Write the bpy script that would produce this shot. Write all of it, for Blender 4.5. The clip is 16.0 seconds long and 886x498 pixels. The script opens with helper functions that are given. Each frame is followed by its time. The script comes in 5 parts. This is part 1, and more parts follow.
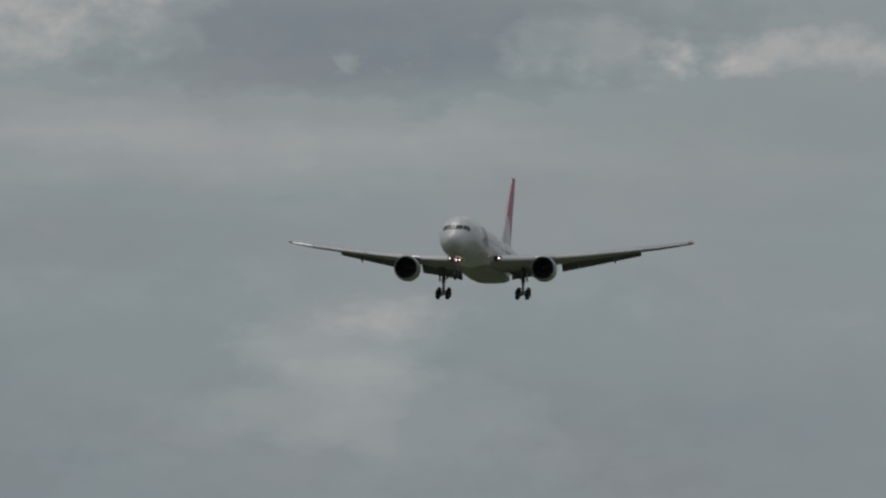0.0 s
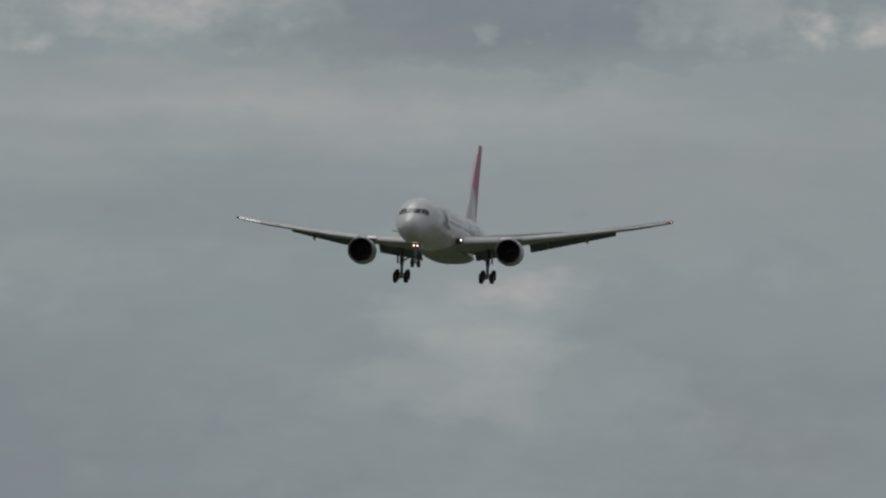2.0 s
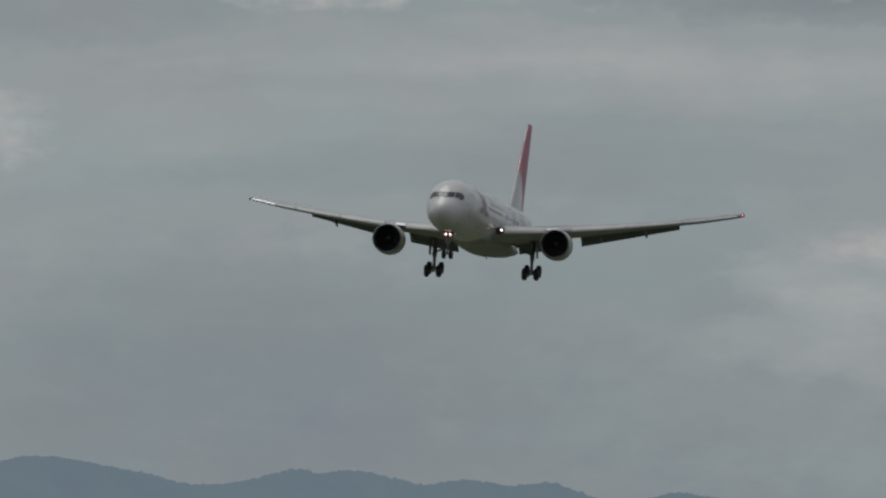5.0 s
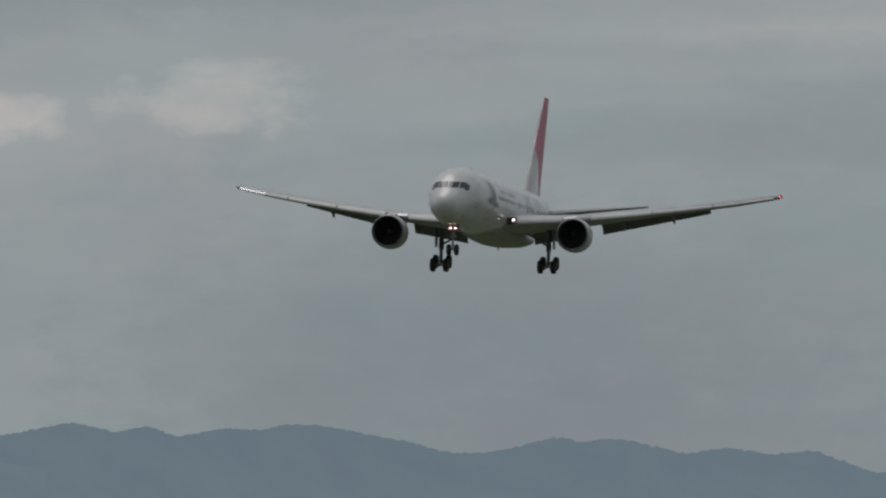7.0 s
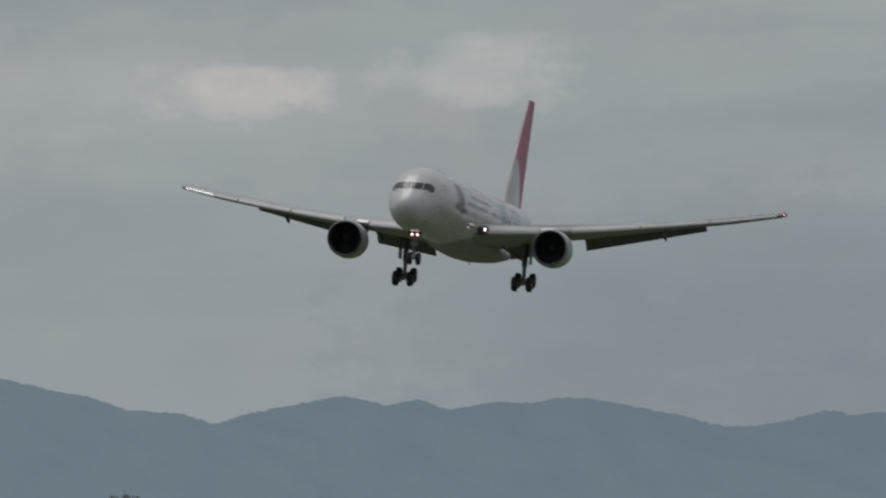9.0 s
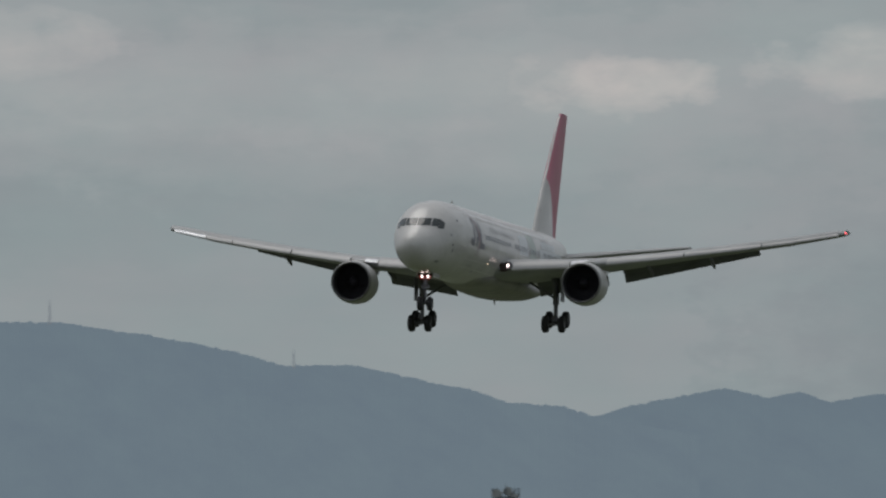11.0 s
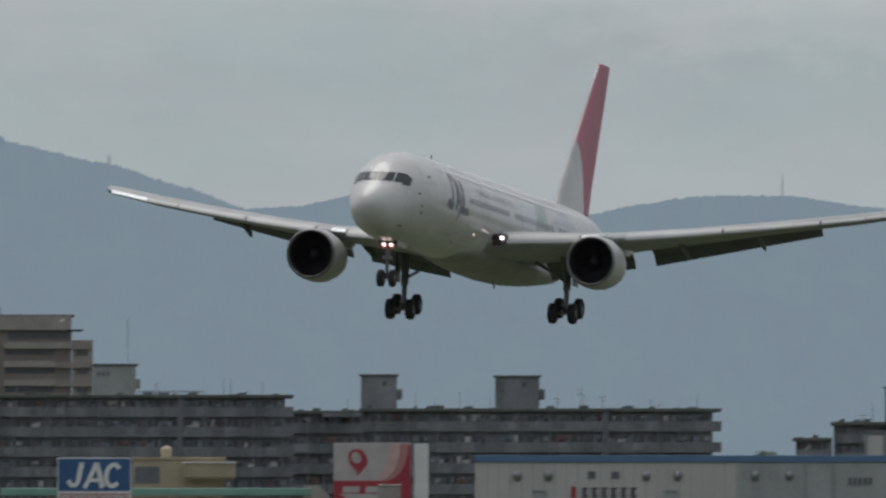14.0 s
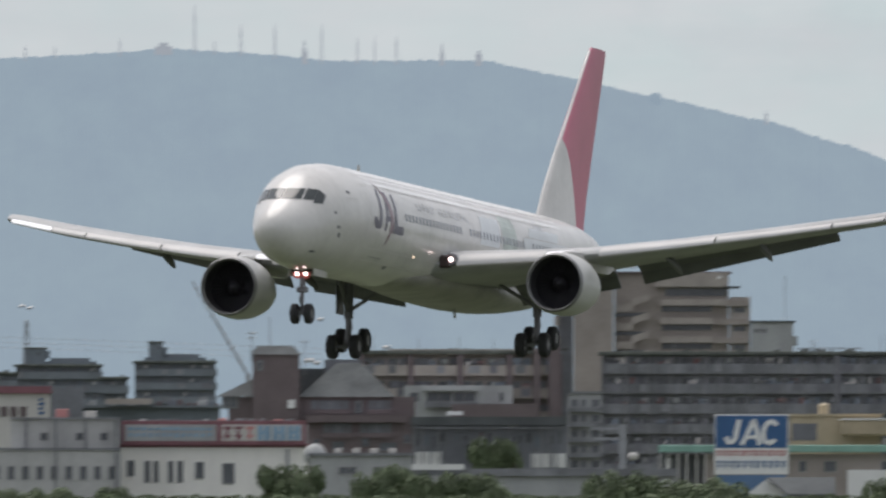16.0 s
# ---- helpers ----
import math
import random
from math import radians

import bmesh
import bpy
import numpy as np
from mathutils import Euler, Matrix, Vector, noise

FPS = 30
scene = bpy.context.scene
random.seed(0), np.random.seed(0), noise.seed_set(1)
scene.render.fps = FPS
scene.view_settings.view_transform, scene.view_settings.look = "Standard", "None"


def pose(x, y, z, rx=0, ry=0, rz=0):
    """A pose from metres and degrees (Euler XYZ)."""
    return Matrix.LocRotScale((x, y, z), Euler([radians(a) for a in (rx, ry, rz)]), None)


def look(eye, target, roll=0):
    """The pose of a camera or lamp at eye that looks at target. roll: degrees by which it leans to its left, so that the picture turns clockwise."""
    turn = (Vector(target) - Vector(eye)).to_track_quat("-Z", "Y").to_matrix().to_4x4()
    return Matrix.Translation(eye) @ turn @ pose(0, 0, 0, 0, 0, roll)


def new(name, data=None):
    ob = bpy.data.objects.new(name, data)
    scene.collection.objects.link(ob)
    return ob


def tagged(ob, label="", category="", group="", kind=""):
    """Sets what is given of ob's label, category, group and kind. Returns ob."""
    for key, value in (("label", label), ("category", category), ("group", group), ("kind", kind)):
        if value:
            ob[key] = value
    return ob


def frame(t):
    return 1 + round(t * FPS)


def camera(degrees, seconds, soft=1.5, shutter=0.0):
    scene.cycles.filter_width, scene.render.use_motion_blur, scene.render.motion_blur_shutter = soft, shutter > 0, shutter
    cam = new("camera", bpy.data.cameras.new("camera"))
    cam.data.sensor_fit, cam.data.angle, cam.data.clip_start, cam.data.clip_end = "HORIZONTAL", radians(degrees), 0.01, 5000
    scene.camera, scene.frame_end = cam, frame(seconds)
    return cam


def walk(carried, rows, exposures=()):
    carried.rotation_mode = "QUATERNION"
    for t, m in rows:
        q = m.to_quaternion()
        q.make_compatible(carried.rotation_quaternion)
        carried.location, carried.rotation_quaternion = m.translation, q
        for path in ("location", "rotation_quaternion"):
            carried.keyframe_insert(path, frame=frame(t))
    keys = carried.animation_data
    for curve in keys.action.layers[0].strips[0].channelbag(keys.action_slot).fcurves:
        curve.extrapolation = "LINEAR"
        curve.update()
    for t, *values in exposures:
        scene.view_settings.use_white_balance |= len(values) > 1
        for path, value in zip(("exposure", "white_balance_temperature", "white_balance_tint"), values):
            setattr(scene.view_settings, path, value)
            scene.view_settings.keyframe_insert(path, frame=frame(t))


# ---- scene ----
import mathutils

EYE = Vector((0.0, 0.0, 9.0))          # the tripod stands on a bank nine metres above the airfield
F = 28352.0                            # bearings below are in 1/F radian


# seconds, degrees to the side, degrees up
CAMERA = (
    (0, 10.0189, 1.8636),
    (0.5, 9.8935, 1.8447),
    (1, 9.7911, 1.7968),
    (1.5, 9.6980, 1.7502),
    (2, 9.5174, 1.7598),
    (2.5, 9.3020, 1.7638),
    (3, 9.0600, 1.7644),
    (3.5, 8.8002, 1.7505),
    (4, 8.6371, 1.6849),
    (4.2, 8.5610, 1.6604),
    (4.7, 8.3606, 1.6264),
    (5.25, 8.1311, 1.5882),
    (5.8, 7.8915, 1.5490),
    (6.3, 7.6642, 1.5125),
    (6.5, 7.5503, 1.5034),
    (7, 7.3050, 1.4949),
    (7.5, 7.1147, 1.4542),
    (8, 7.0069, 1.3865),
    (8.5, 6.7344, 1.3866),
    (9, 6.3344, 1.3991),
    (9.2, 6.1641, 1.4098),
    (9.7, 5.8558, 1.4022),
    (10.25, 5.4981, 1.3911),
    (10.8, 5.1189, 1.3769),
    (11.3, 4.7537, 1.3609),
    (11.5, 4.6133, 1.3393),
    (12, 4.2594, 1.2611),
    (12.5, 3.9255, 1.1628),
    (13, 3.3405, 1.1470),
    (13.5, 2.7830, 1.0457),
    (14, 2.3514, 0.9198),
    (14.5, 1.9415, 0.8022),
    (15, 1.0770, 0.7837),
    (15.5, 0.5271, 0.8463),
    (16, 0.0014, 0.7655),
)
# seconds, place, turn about x, y and z
AIRLINER = (
    (0, 327.02, 1825.57, 69.46, -3.46, 0.42, -17.48),
    (0.5, 316.08, 1792.03, 68.00, -3.18, 0.35, -17.47),
    (1, 305.09, 1758.50, 66.59, -2.60, 0.33, -17.43),
    (1.5, 294.27, 1724.97, 65.30, -2.15, 0.70, -17.38),
    (2, 283.53, 1691.45, 63.96, -2.04, 0.99, -17.29),
    (2.5, 272.78, 1657.93, 62.32, -2.07, 1.69, -17.28),
    (3, 261.92, 1624.43, 60.60, -2.30, 2.45, -17.19),
    (3.5, 251.21, 1590.93, 58.79, -2.64, 2.33, -17.09),
    (4, 240.43, 1557.43, 57.24, -2.98, 2.40, -16.89),
    (4.2, 236.28, 1544.04, 56.59, -3.00, 2.58, -16.91),
    (4.7, 225.75, 1510.55, 55.22, -2.73, 2.42, -16.82),
    (5.25, 214.22, 1473.73, 53.71, -2.44, 2.25, -16.71),
    (5.8, 202.74, 1436.91, 52.19, -2.15, 2.08, -16.60),
    (6.3, 192.35, 1403.45, 50.80, -1.89, 1.93, -16.50),
    (6.5, 188.29, 1390.07, 50.15, -1.78, 1.75, -16.46),
    (7, 178.12, 1356.62, 48.60, -1.70, 1.35, -16.40),
    (7.5, 167.90, 1323.17, 46.99, -1.87, 1.34, -16.34),
    (8, 157.63, 1289.73, 45.22, -2.24, 1.68, -16.24),
    (8.5, 147.41, 1256.30, 43.54, -2.66, 2.46, -16.22),
    (9, 137.28, 1222.88, 41.93, -2.77, 2.94, -16.13),
    (9.2, 133.27, 1209.51, 41.37, -2.71, 2.98, -16.07),
    (9.7, 123.30, 1176.09, 39.72, -2.51, 2.33, -16.03),
    (10.25, 112.37, 1139.34, 37.90, -2.29, 1.62, -15.99),
    (10.8, 101.49, 1102.60, 36.08, -2.07, 0.91, -15.95),
    (11.3, 91.64, 1069.21, 34.42, -1.86, 0.27, -15.91),
    (11.5, 87.66, 1055.85, 33.64, -2.04, -0.05, -15.91),
    (12, 77.79, 1022.47, 31.70, -2.74, -0.30, -15.90),
    (12.5, 67.93, 989.09, 29.75, -3.44, 0.40, -15.96),
    (13, 58.03, 955.72, 27.98, -3.91, 1.65, -15.98),
    (13.5, 48.20, 922.36, 26.47, -3.86, 2.15, -16.05),
    (14, 38.49, 889.00, 25.20, -3.54, 1.72, -16.08),
    (14.5, 28.73, 855.65, 23.94, -2.96, 0.20, -16.03),
    (15, 18.94, 822.31, 22.67, -2.60, -0.60, -16.09),
    (15.5, 9.17, 788.97, 21.31, -2.56, -0.83, -16.25),
    (16, -0.63, 755.65, 19.89, -2.97, -0.45, -16.41),
)


cam = camera(3.1679, 16.0, soft=2.3, shutter=0.5)
walk(cam, [(t, pose(*EYE, 90 + up, 0, -side)) for t, side, up in CAMERA],
     exposures=((0, -0.09, 6500, 10), (2.0, -0.04, 6500, 10), (4.2, 0.0, 6500, 10), (6.3, 0.01, 6500, 10), (7.0, 0.01, 6500, 10), (8.0, 0.06, 6500, 10), (9.2, 0.09, 6500, 10), (11.3, 0.06, 6500, 10), (12.5, 0.09, 6500, 10), (13.5, 0.32, 6500, 10), (14.0, 0.49, 6500, 10.5), (14.5, 0.74, 6530, 11), (15.0, 0.97, 6590, 12), (16.0, 1.08, 6650, 13.8)))


def spot(u, v, d):
    """A place d metres off, at bearing u (784 is due +y) and height v (820 is eye level)."""
    a = (u - 784.0) / F
    return Vector((d * math.sin(a), d * math.cos(a), EYE.z + (820.0 - v) / F * d))


# ---- light: a bright overcast afternoon ----
world = bpy.data.worlds.new("overcast_sky")
scene.world = world
world.use_nodes = True
wn, wl = world.node_tree.nodes, world.node_tree.links
bg = wn["Background"]
sky = wn.new("ShaderNodeTexSky")
sky.sky_type, sky.sun_disc = "NISHITA", False
sky.sun_elevation, sky.sun_rotation = radians(66), radians(-35)
sky.air_density, sky.dust_density = 1.0, 4.0
mixw = wn.new("ShaderNodeMix")
mixw.data_type = "RGBA"
mixw.inputs["Factor"].default_value = 0.88
mixw.inputs["B"].default_value = (4.4, 4.75, 5.15, 1)
wl.new(sky.outputs["Color"], mixw.inputs["A"])
wl.new(mixw.outputs["Result"], bg.inputs["Color"])
bg.inputs["Strength"].default_value = 0.071

sun = new("sun", bpy.data.lights.new("sun", "SUN"))
sun.data.energy, sun.data.angle, sun.data.color = 1.15, radians(50), (1.0, 0.97, 0.93)
sun.matrix_world = look((0, 0, 500), Vector((0, 0, 500)) - Vector((math.sin(radians(-35)) * math.cos(radians(66)), math.cos(radians(-35)) * math.cos(radians(66)), math.sin(radians(66)))))


# ---- materials ----
def mat(name, color, rough=0.7, metal=0.0, grain=0.15, scale=2.0, fine=25.0, bump=0.1, glow=0.0, glow_color=None, spec=0.5, streak=1.0):
    """A surface with stains at one scale, grain at a second and a fine relief, in metres of the object."""
    m = bpy.data.materials.new(name)
    m.use_nodes = True
    n, l = m.node_tree.nodes, m.node_tree.links
    b = n["Principled BSDF"]
    co = n.new("ShaderNodeTexCoord")
    mp = n.new("ShaderNodeMapping")
    mp.inputs["Scale"].default_value = (1, 1, streak)
    l.new(co.outputs["Object"], mp.inputs["Vector"])
    a, c = n.new("ShaderNodeTexNoise"), n.new("ShaderNodeTexNoise")
    a.inputs["Scale"].default_value, a.inputs["Detail"].default_value = 1.0 / scale, 5
    c.inputs["Scale"].default_value, c.inputs["Detail"].default_value = fine, 3
    l.new(mp.outputs[0], a.inputs["Vector"])
    l.new(co.outputs["Object"], c.inputs["Vector"])
    add = n.new("ShaderNodeMath")
    add.operation = "MULTIPLY_ADD"
    add.inputs[1].default_value = 0.35
    l.new(c.outputs["Fac"], add.inputs[0])
    l.new(a.outputs["Fac"], add.inputs[2])
    ramp = n.new("ShaderNodeValToRGB")
    ramp.color_ramp.elements[0].position, ramp.color_ramp.elements[1].position = 0.42, 0.95
    ramp.color_ramp.elements[0].color = (*[x * (1 - grain) for x in color], 1)
    ramp.color_ramp.elements[1].color = (*[min(1, x * (1 + grain)) for x in color], 1)
    l.new(add.outputs[0], ramp.inputs["Fac"])
    l.new(ramp.outputs["Color"], b.inputs["Base Color"])
    b.inputs["Roughness"].default_value, b.inputs["Metallic"].default_value = rough, metal
    b.inputs["Specular IOR Level"].default_value = spec
    if bump:
        bp = n.new("ShaderNodeBump")
        bp.inputs["Strength"].default_value, bp.inputs["Distance"].default_value = bump, 0.02
        l.new(c.outputs["Fac"], bp.inputs["Height"])
        l.new(bp.outputs["Normal"], b.inputs["Normal"])
    if glow:
        b.inputs["Emission Color"].default_value = (*(glow_color or color), 1)
        b.inputs["Emission Strength"].default_value = glow
    return m


# ---- mesh helpers ----
def part(name, bm, material, parent=None, label="", smooth=False):
    me = bpy.data.meshes.new(name)
    bmesh.ops.recalc_face_normals(bm, faces=bm.faces)
    bm.to_mesh(me)
    bm.free()
    for m in (material if isinstance(material, (list, tuple)) else [material]):
        me.materials.append(m)
    if smooth:
        me.shade_smooth()
        me.set_sharp_from_angle(angle=radians(38))
    ob = new(name, me)
    if parent is not None:
        ob.parent = parent
    if label:
        tagged(ob, label=label)
    return ob


def box(bm, x0, x1, y0, y1, z0, z1, bevel=0.0):
    r = bmesh.ops.create_cube(bm, size=1, matrix=Matrix.Translation(((x0 + x1) / 2, (y0 + y1) / 2, (z0 + z1) / 2)) @ Matrix.Diagonal((abs(x1 - x0), abs(y1 - y0), abs(z1 - z0), 1)))
    if bevel:
        es = list({e for v in r["verts"] for e in v.link_edges})
        bmesh.ops.bevel(bm, geom=es, offset=bevel, segments=1, affect="EDGES")
    return bm


def rod(bm, a, b, r0, r1=None, seg=12):
    """A round bar from a to b."""
    a, b = Vector(a), Vector(b)
    m = Matrix.Translation((a + b) / 2) @ (b - a).to_track_quat("Z", "Y").to_matrix().to_4x4()
    bmesh.ops.create_cone(bm, cap_ends=True, segments=seg, radius1=r0, radius2=r0 if r1 is None else r1, depth=(b - a).length, matrix=m)
    return bm


def lathe(bm, profile, centre, axis="Y", seg=40):
    """Turns (along, radius) pairs round an axis through centre."""
    cx, cy, cz = centre
    rings = []
    for a, r in profile:
        ring = []
        for i in range(seg):
            w = 2 * math.pi * i / seg
            p = (r * math.cos(w), a, r * math.sin(w)) if axis == "Y" else (a, r * math.cos(w), r * math.sin(w)) if axis == "X" else (r * math.cos(w), r * math.sin(w), a)
            ring.append(bm.verts.new((cx + p[0], cy + p[1], cz + p[2])))
        rings.append(ring)
    for p, q in zip(rings, rings[1:]):
        for i in range(seg):
            bm.faces.new((p[i], p[(i + 1) % seg], q[(i + 1) % seg], q[i]))
    return bm


def loft(bm, rings, caps=True):
    vs = [[bm.verts.new(p) for p in ring] for ring in rings]
    for p, q in zip(vs, vs[1:]):
        k = len(p)
        for i in range(k):
            bm.faces.new((p[i], p[(i + 1) % k], q[(i + 1) % k], q[i]))
    if caps:
        bm.faces.new(vs[0])
        bm.faces.new(vs[-1])
    return bm


def empty(name, m, label, category, group="", kind=""):
    e = new(name)
    e.matrix_world = m
    return tagged(e, label=label, category=category, group=group, kind=kind)


# ---- the airliner: nose towards -y, port wing towards +x, origin above the body's axis near the wing ----
M_WHITE = mat("white_aircraft_paint", (0.585, 0.572, 0.55), 0.22, 0, 0.14, 2.6, 3.5, 0.04)
M_CROWNSHEEN = mat("white_crown_sheen", (0.80, 0.795, 0.78), 0.22, 0, 0.08, 2.6, 3.5, 0.03)
M_SEAM = mat("skin_seam_grey", (0.46, 0.455, 0.44), 0.45, 0, 0.1, 1, 9, 0.0)
M_BELLY = mat("grey_belly_paint_and_shade", (0.30, 0.293, 0.268), 0.42, 0, 0.40, 1.6, 6, 0.05)
M_WING = mat("grey_wing_paint", (0.35, 0.355, 0.355), 0.5, 0, 0.2, 2, 7, 0.04)
M_SLAT = mat("worn_slat_metal", (0.47, 0.465, 0.455), 0.55, 0.1, 0.08, 2, 12, 0.03)
M_TIPEDGE = mat("bright_slat_metal_and_glint", (0.85, 0.85, 0.86), 0.3, 0.2, 0.05, 2, 12, 0.02)
M_FLAP = mat("flap_grey_paint", (0.125, 0.127, 0.132), 0.55, 0, 0.2, 1.5, 9, 0.05)
M_RED = mat("red_tail_paint", (0.49, 0.145, 0.205), 0.45, 0, 0.1, 3, 8, 0.03)
M_TIRE = mat("tyre_rubber", (0.026, 0.026, 0.028), 0.8, 0, 0.2, 0.4, 30, 0.1)
M_STEEL = mat("gear_steel", (0.17, 0.17, 0.18), 0.45, 0.5, 0.2, 0.5, 20, 0.06)
M_LIP = mat("dull_metal", (0.22, 0.22, 0.22), 0.5, 0.6, 0.1, 1, 9, 0.03)
M_COWL = mat("grey_white_cowl_paint", (0.47, 0.47, 0.45), 0.38, 0, 0.1, 2, 7, 0.03)
M_HUB = mat("wheel_hub_grey", (0.22, 0.22, 0.23), 0.5, 0.4, 0.2, 0.3, 30, 0.05)
M_DARK = mat("dark_void", (0.035, 0.034, 0.038), 0.7, 0, 0.2, 0.5, 10, 0.0)
M_FAN = mat("fan_titanium", (0.032, 0.03, 0.035), 0.6, 0.3, 0.15, 0.4, 12, 0.0)
M_GLASS = mat("cockpit_glass", (0.035, 0.042, 0.042), 0.10, 0, 0.1, 1, 5, 0.0, spec=0.45)
M_CABIN = mat("cabin_window_glass", (0.19, 0.215, 0.25), 0.15, 0, 0.2, 1, 5, 0.0)
M_GREYMARK = mat("dark_grey_marking", (0.08, 0.08, 0.095), 0.4, 0, 0.1, 1, 9, 0.0)
M_MARK = mat("blue_grey_marking", (0.12, 0.115, 0.15), 0.4, 0, 0.1, 1, 9, 0.0)
M_REDMARK = mat("red_marking", (0.26, 0.17, 0.20), 0.4, 0, 0.1, 1, 9, 0.0)
M_PALEMARK = mat("pale_grey_marking", (0.46, 0.47, 0.48), 0.4, 0, 0.1, 1, 9, 0.0)
M_GREENMARK = mat("pale_green_marking", (0.43, 0.485, 0.45), 0.4, 0, 0.3, 1.2, 9, 0.0)
M_BLUEMARK = mat("pale_blue_marking", (0.585, 0.615, 0.63), 0.3, 0, 0.15, 1.5, 9, 0.0)
M_RECESS = mat("dark_brown_recess", (0.05, 0.03, 0.028), 0.5, 0, 0.2, 0.5, 9, 0.0)
M_LAMP = mat("landing_lamp_light", (1, 0.95, 0.9), 0.3, 0, 0, 1, 5, 0, glow=2.8, glow_color=(1.0, 0.80, 0.79))
# red colour and faint glow imitate the halo round the nose lamps
M_HALO = mat("lamp_bowl_and_halo", (0.14, 0.03, 0.03), 0.4, 0, 0.1, 1, 5, 0, glow=0.12, glow_color=(1.0, 0.2, 0.16))
M_AMBER = mat("amber_lamp_light", (1, 0.6, 0.25), 0.3, 0, 0, 1, 5, 0, glow=1.0, glow_color=(1.0, 0.78, 0.6))
M_NAVRED = mat("red_navigation_light", (1, 0.1, 0.1), 0.3, 0, 0, 1, 5, 0, glow=3, glow_color=(1.0, 0.08, 0.1))

Y0, DZ = 25.4, -0.70                   # the nose lies 25.4 m ahead of the origin, the body's axis 0.7 m below it
# stations behind the nose: s, half width, crown, keel
BODY = ((0.0, 0.06, -0.68, -0.80), (0.12, 0.42, -0.30, -1.20), (0.45, 0.78, 0.06, -1.58), (1.0, 1.09, 0.42, -1.92), (1.7, 1.38, 0.82, -2.16),
        (2.5, 1.65, 1.34, -2.28), (3.3, 1.86, 1.84, -2.34), (4.3, 2.07, 2.26, -2.40), (5.6, 2.27, 2.53, -2.43), (7.2, 2.42, 2.68, -2.45), (9.0, 2.50, 2.705, -2.45),
        (15.0, 2.515, 2.705, -2.45), (21.0, 2.515, 2.705, -2.45), (27.0, 2.515, 2.705, -2.45), (33.0, 2.515, 2.705, -2.45), (36.0, 2.51, 2.705, -2.30),
        (39.0, 2.46, 2.705, -1.85), (42.0, 2.30, 2.70, -1.22), (45.0, 2.02, 2.67, -0.52), (48.0, 1.60, 2.56, 0.15), (51.0, 1.06, 2.30, 0.72), (53.0, 0.62, 1.98, 1.0), (54.0, 0.24, 1.66, 1.2))


def body_at(s):
    for a, b in zip(BODY, BODY[1:]):
        if s <= b[0]:
            k = (s - a[0]) / (b[0] - a[0])
            return [a[i] + k * (b[i] - a[i]) for i in (1, 2, 3)]
    return list(BODY[-1][1:])


def skin(s, z, side=1, lift=0.012):
    """The point of the body's side at station s and height z."""
    w, top, bot = body_at(s)
    c, h = (top + bot) / 2, (top - bot) / 2
    k = max(0.0, 1 - ((z - c) / h) ** 2) ** 0.5
    return Vector((side * (w * k + lift), s - Y0 - (lift if s < 4 else 0), z + DZ))


def station(x, z):
    """The station at which the nose reaches half width x at height z."""
    lo, hi = 0.0, 9.0
    for _ in range(40):
        m = (lo + hi) / 2
        w, top, bot = body_at(m)
        c, h = (top + bot) / 2, (top - bot) / 2
        lo, hi = (lo, m) if (x / w) ** 2 + ((z - c) / h) ** 2 < 1 else (m, hi)
    return hi


def ring(s, n=64):
    w, top, bot = body_at(s)
    c, h = (top + bot) / 2, (top - bot) / 2
    return [(w * math.cos(2 * math.pi * i / n), s - Y0, DZ + c + h * math.sin(2 * math.pi * i / n)) for i in range(n)]


def patch(bm, pts, lift=0.012, n=6):
    """A curved plate on the body; pts: four (s, z) corners, counter-clockwise, on both the given side."""
    side, (a, b, c, d) = pts
    grid = []
    for i in range(n + 1):
        row = []
        for j in range(n + 1):
            u, v = i / n, j / n
            s = (1 - u) * ((1 - v) * a[0] + v * d[0]) + u * ((1 - v) * b[0] + v * c[0])
            z = (1 - u) * ((1 - v) * a[1] + v * d[1]) + u * ((1 - v) * b[1] + v * c[1])
            row.append(bm.verts.new(skin(s, z, side, lift)))
        grid.append(row)
    for i in range(n):
        for j in range(n):
            bm.faces.new((grid[i][j], grid[i + 1][j], grid[i + 1][j + 1], grid[i][j + 1]))
    return bm


def foil(x, y, z, chord, thick, twist=0.0, n=12, upright=False):
    """One wing section as a ring of points."""
    pts = []
    for i in range(2 * n):
        k = i / n
        side = 1 if i < n else -1
        f = 0.5 * (1 - math.cos(math.pi * (k if i < n else 2 - k)))
        t = 5 * thick * (0.2969 * math.sqrt(f) - 0.126 * f - 0.3516 * f * f + 0.2843 * f ** 3 - 0.1015 * f ** 4) * chord
        cam_ = 0.02 * chord * (4 * f * (1 - f)) if not upright else 0
        yy, zz = f * chord, side * t + cam_
        yy, zz = yy * math.cos(twist) + zz * math.sin(twist), zz * math.cos(twist) - yy * math.sin(twist)
        pts.append((x + zz, y + yy, z) if upright else (x, y + yy, z + zz))
    return pts


def build_airliner():
    root = empty("airliner", Matrix.Identity(4), "white wide-body twin-engined airliner with a red tail, landing gear down", "airplane")
    bm = bmesh.new()
    stations = sorted(set([b[0] for b in BODY] + [0.25, 0.7, 1.35, 2.1, 2.9, 3.8, 5.0, 6.4] + list(range(10, 54, 2))))
    loft(bm, [ring(s) for s in stations])
    fus = part("fuselage", bm, [M_WHITE, M_BELLY], root, "white painted fuselage, its belly darkened with dirt and painted shade", smooth=True)
    # lowest faces go grey: belly dirt and underside shade put into the colour
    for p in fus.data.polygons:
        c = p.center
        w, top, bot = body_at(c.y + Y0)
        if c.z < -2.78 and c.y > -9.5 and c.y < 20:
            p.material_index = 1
    # wing-to-body fairing
    bm = bmesh.new()
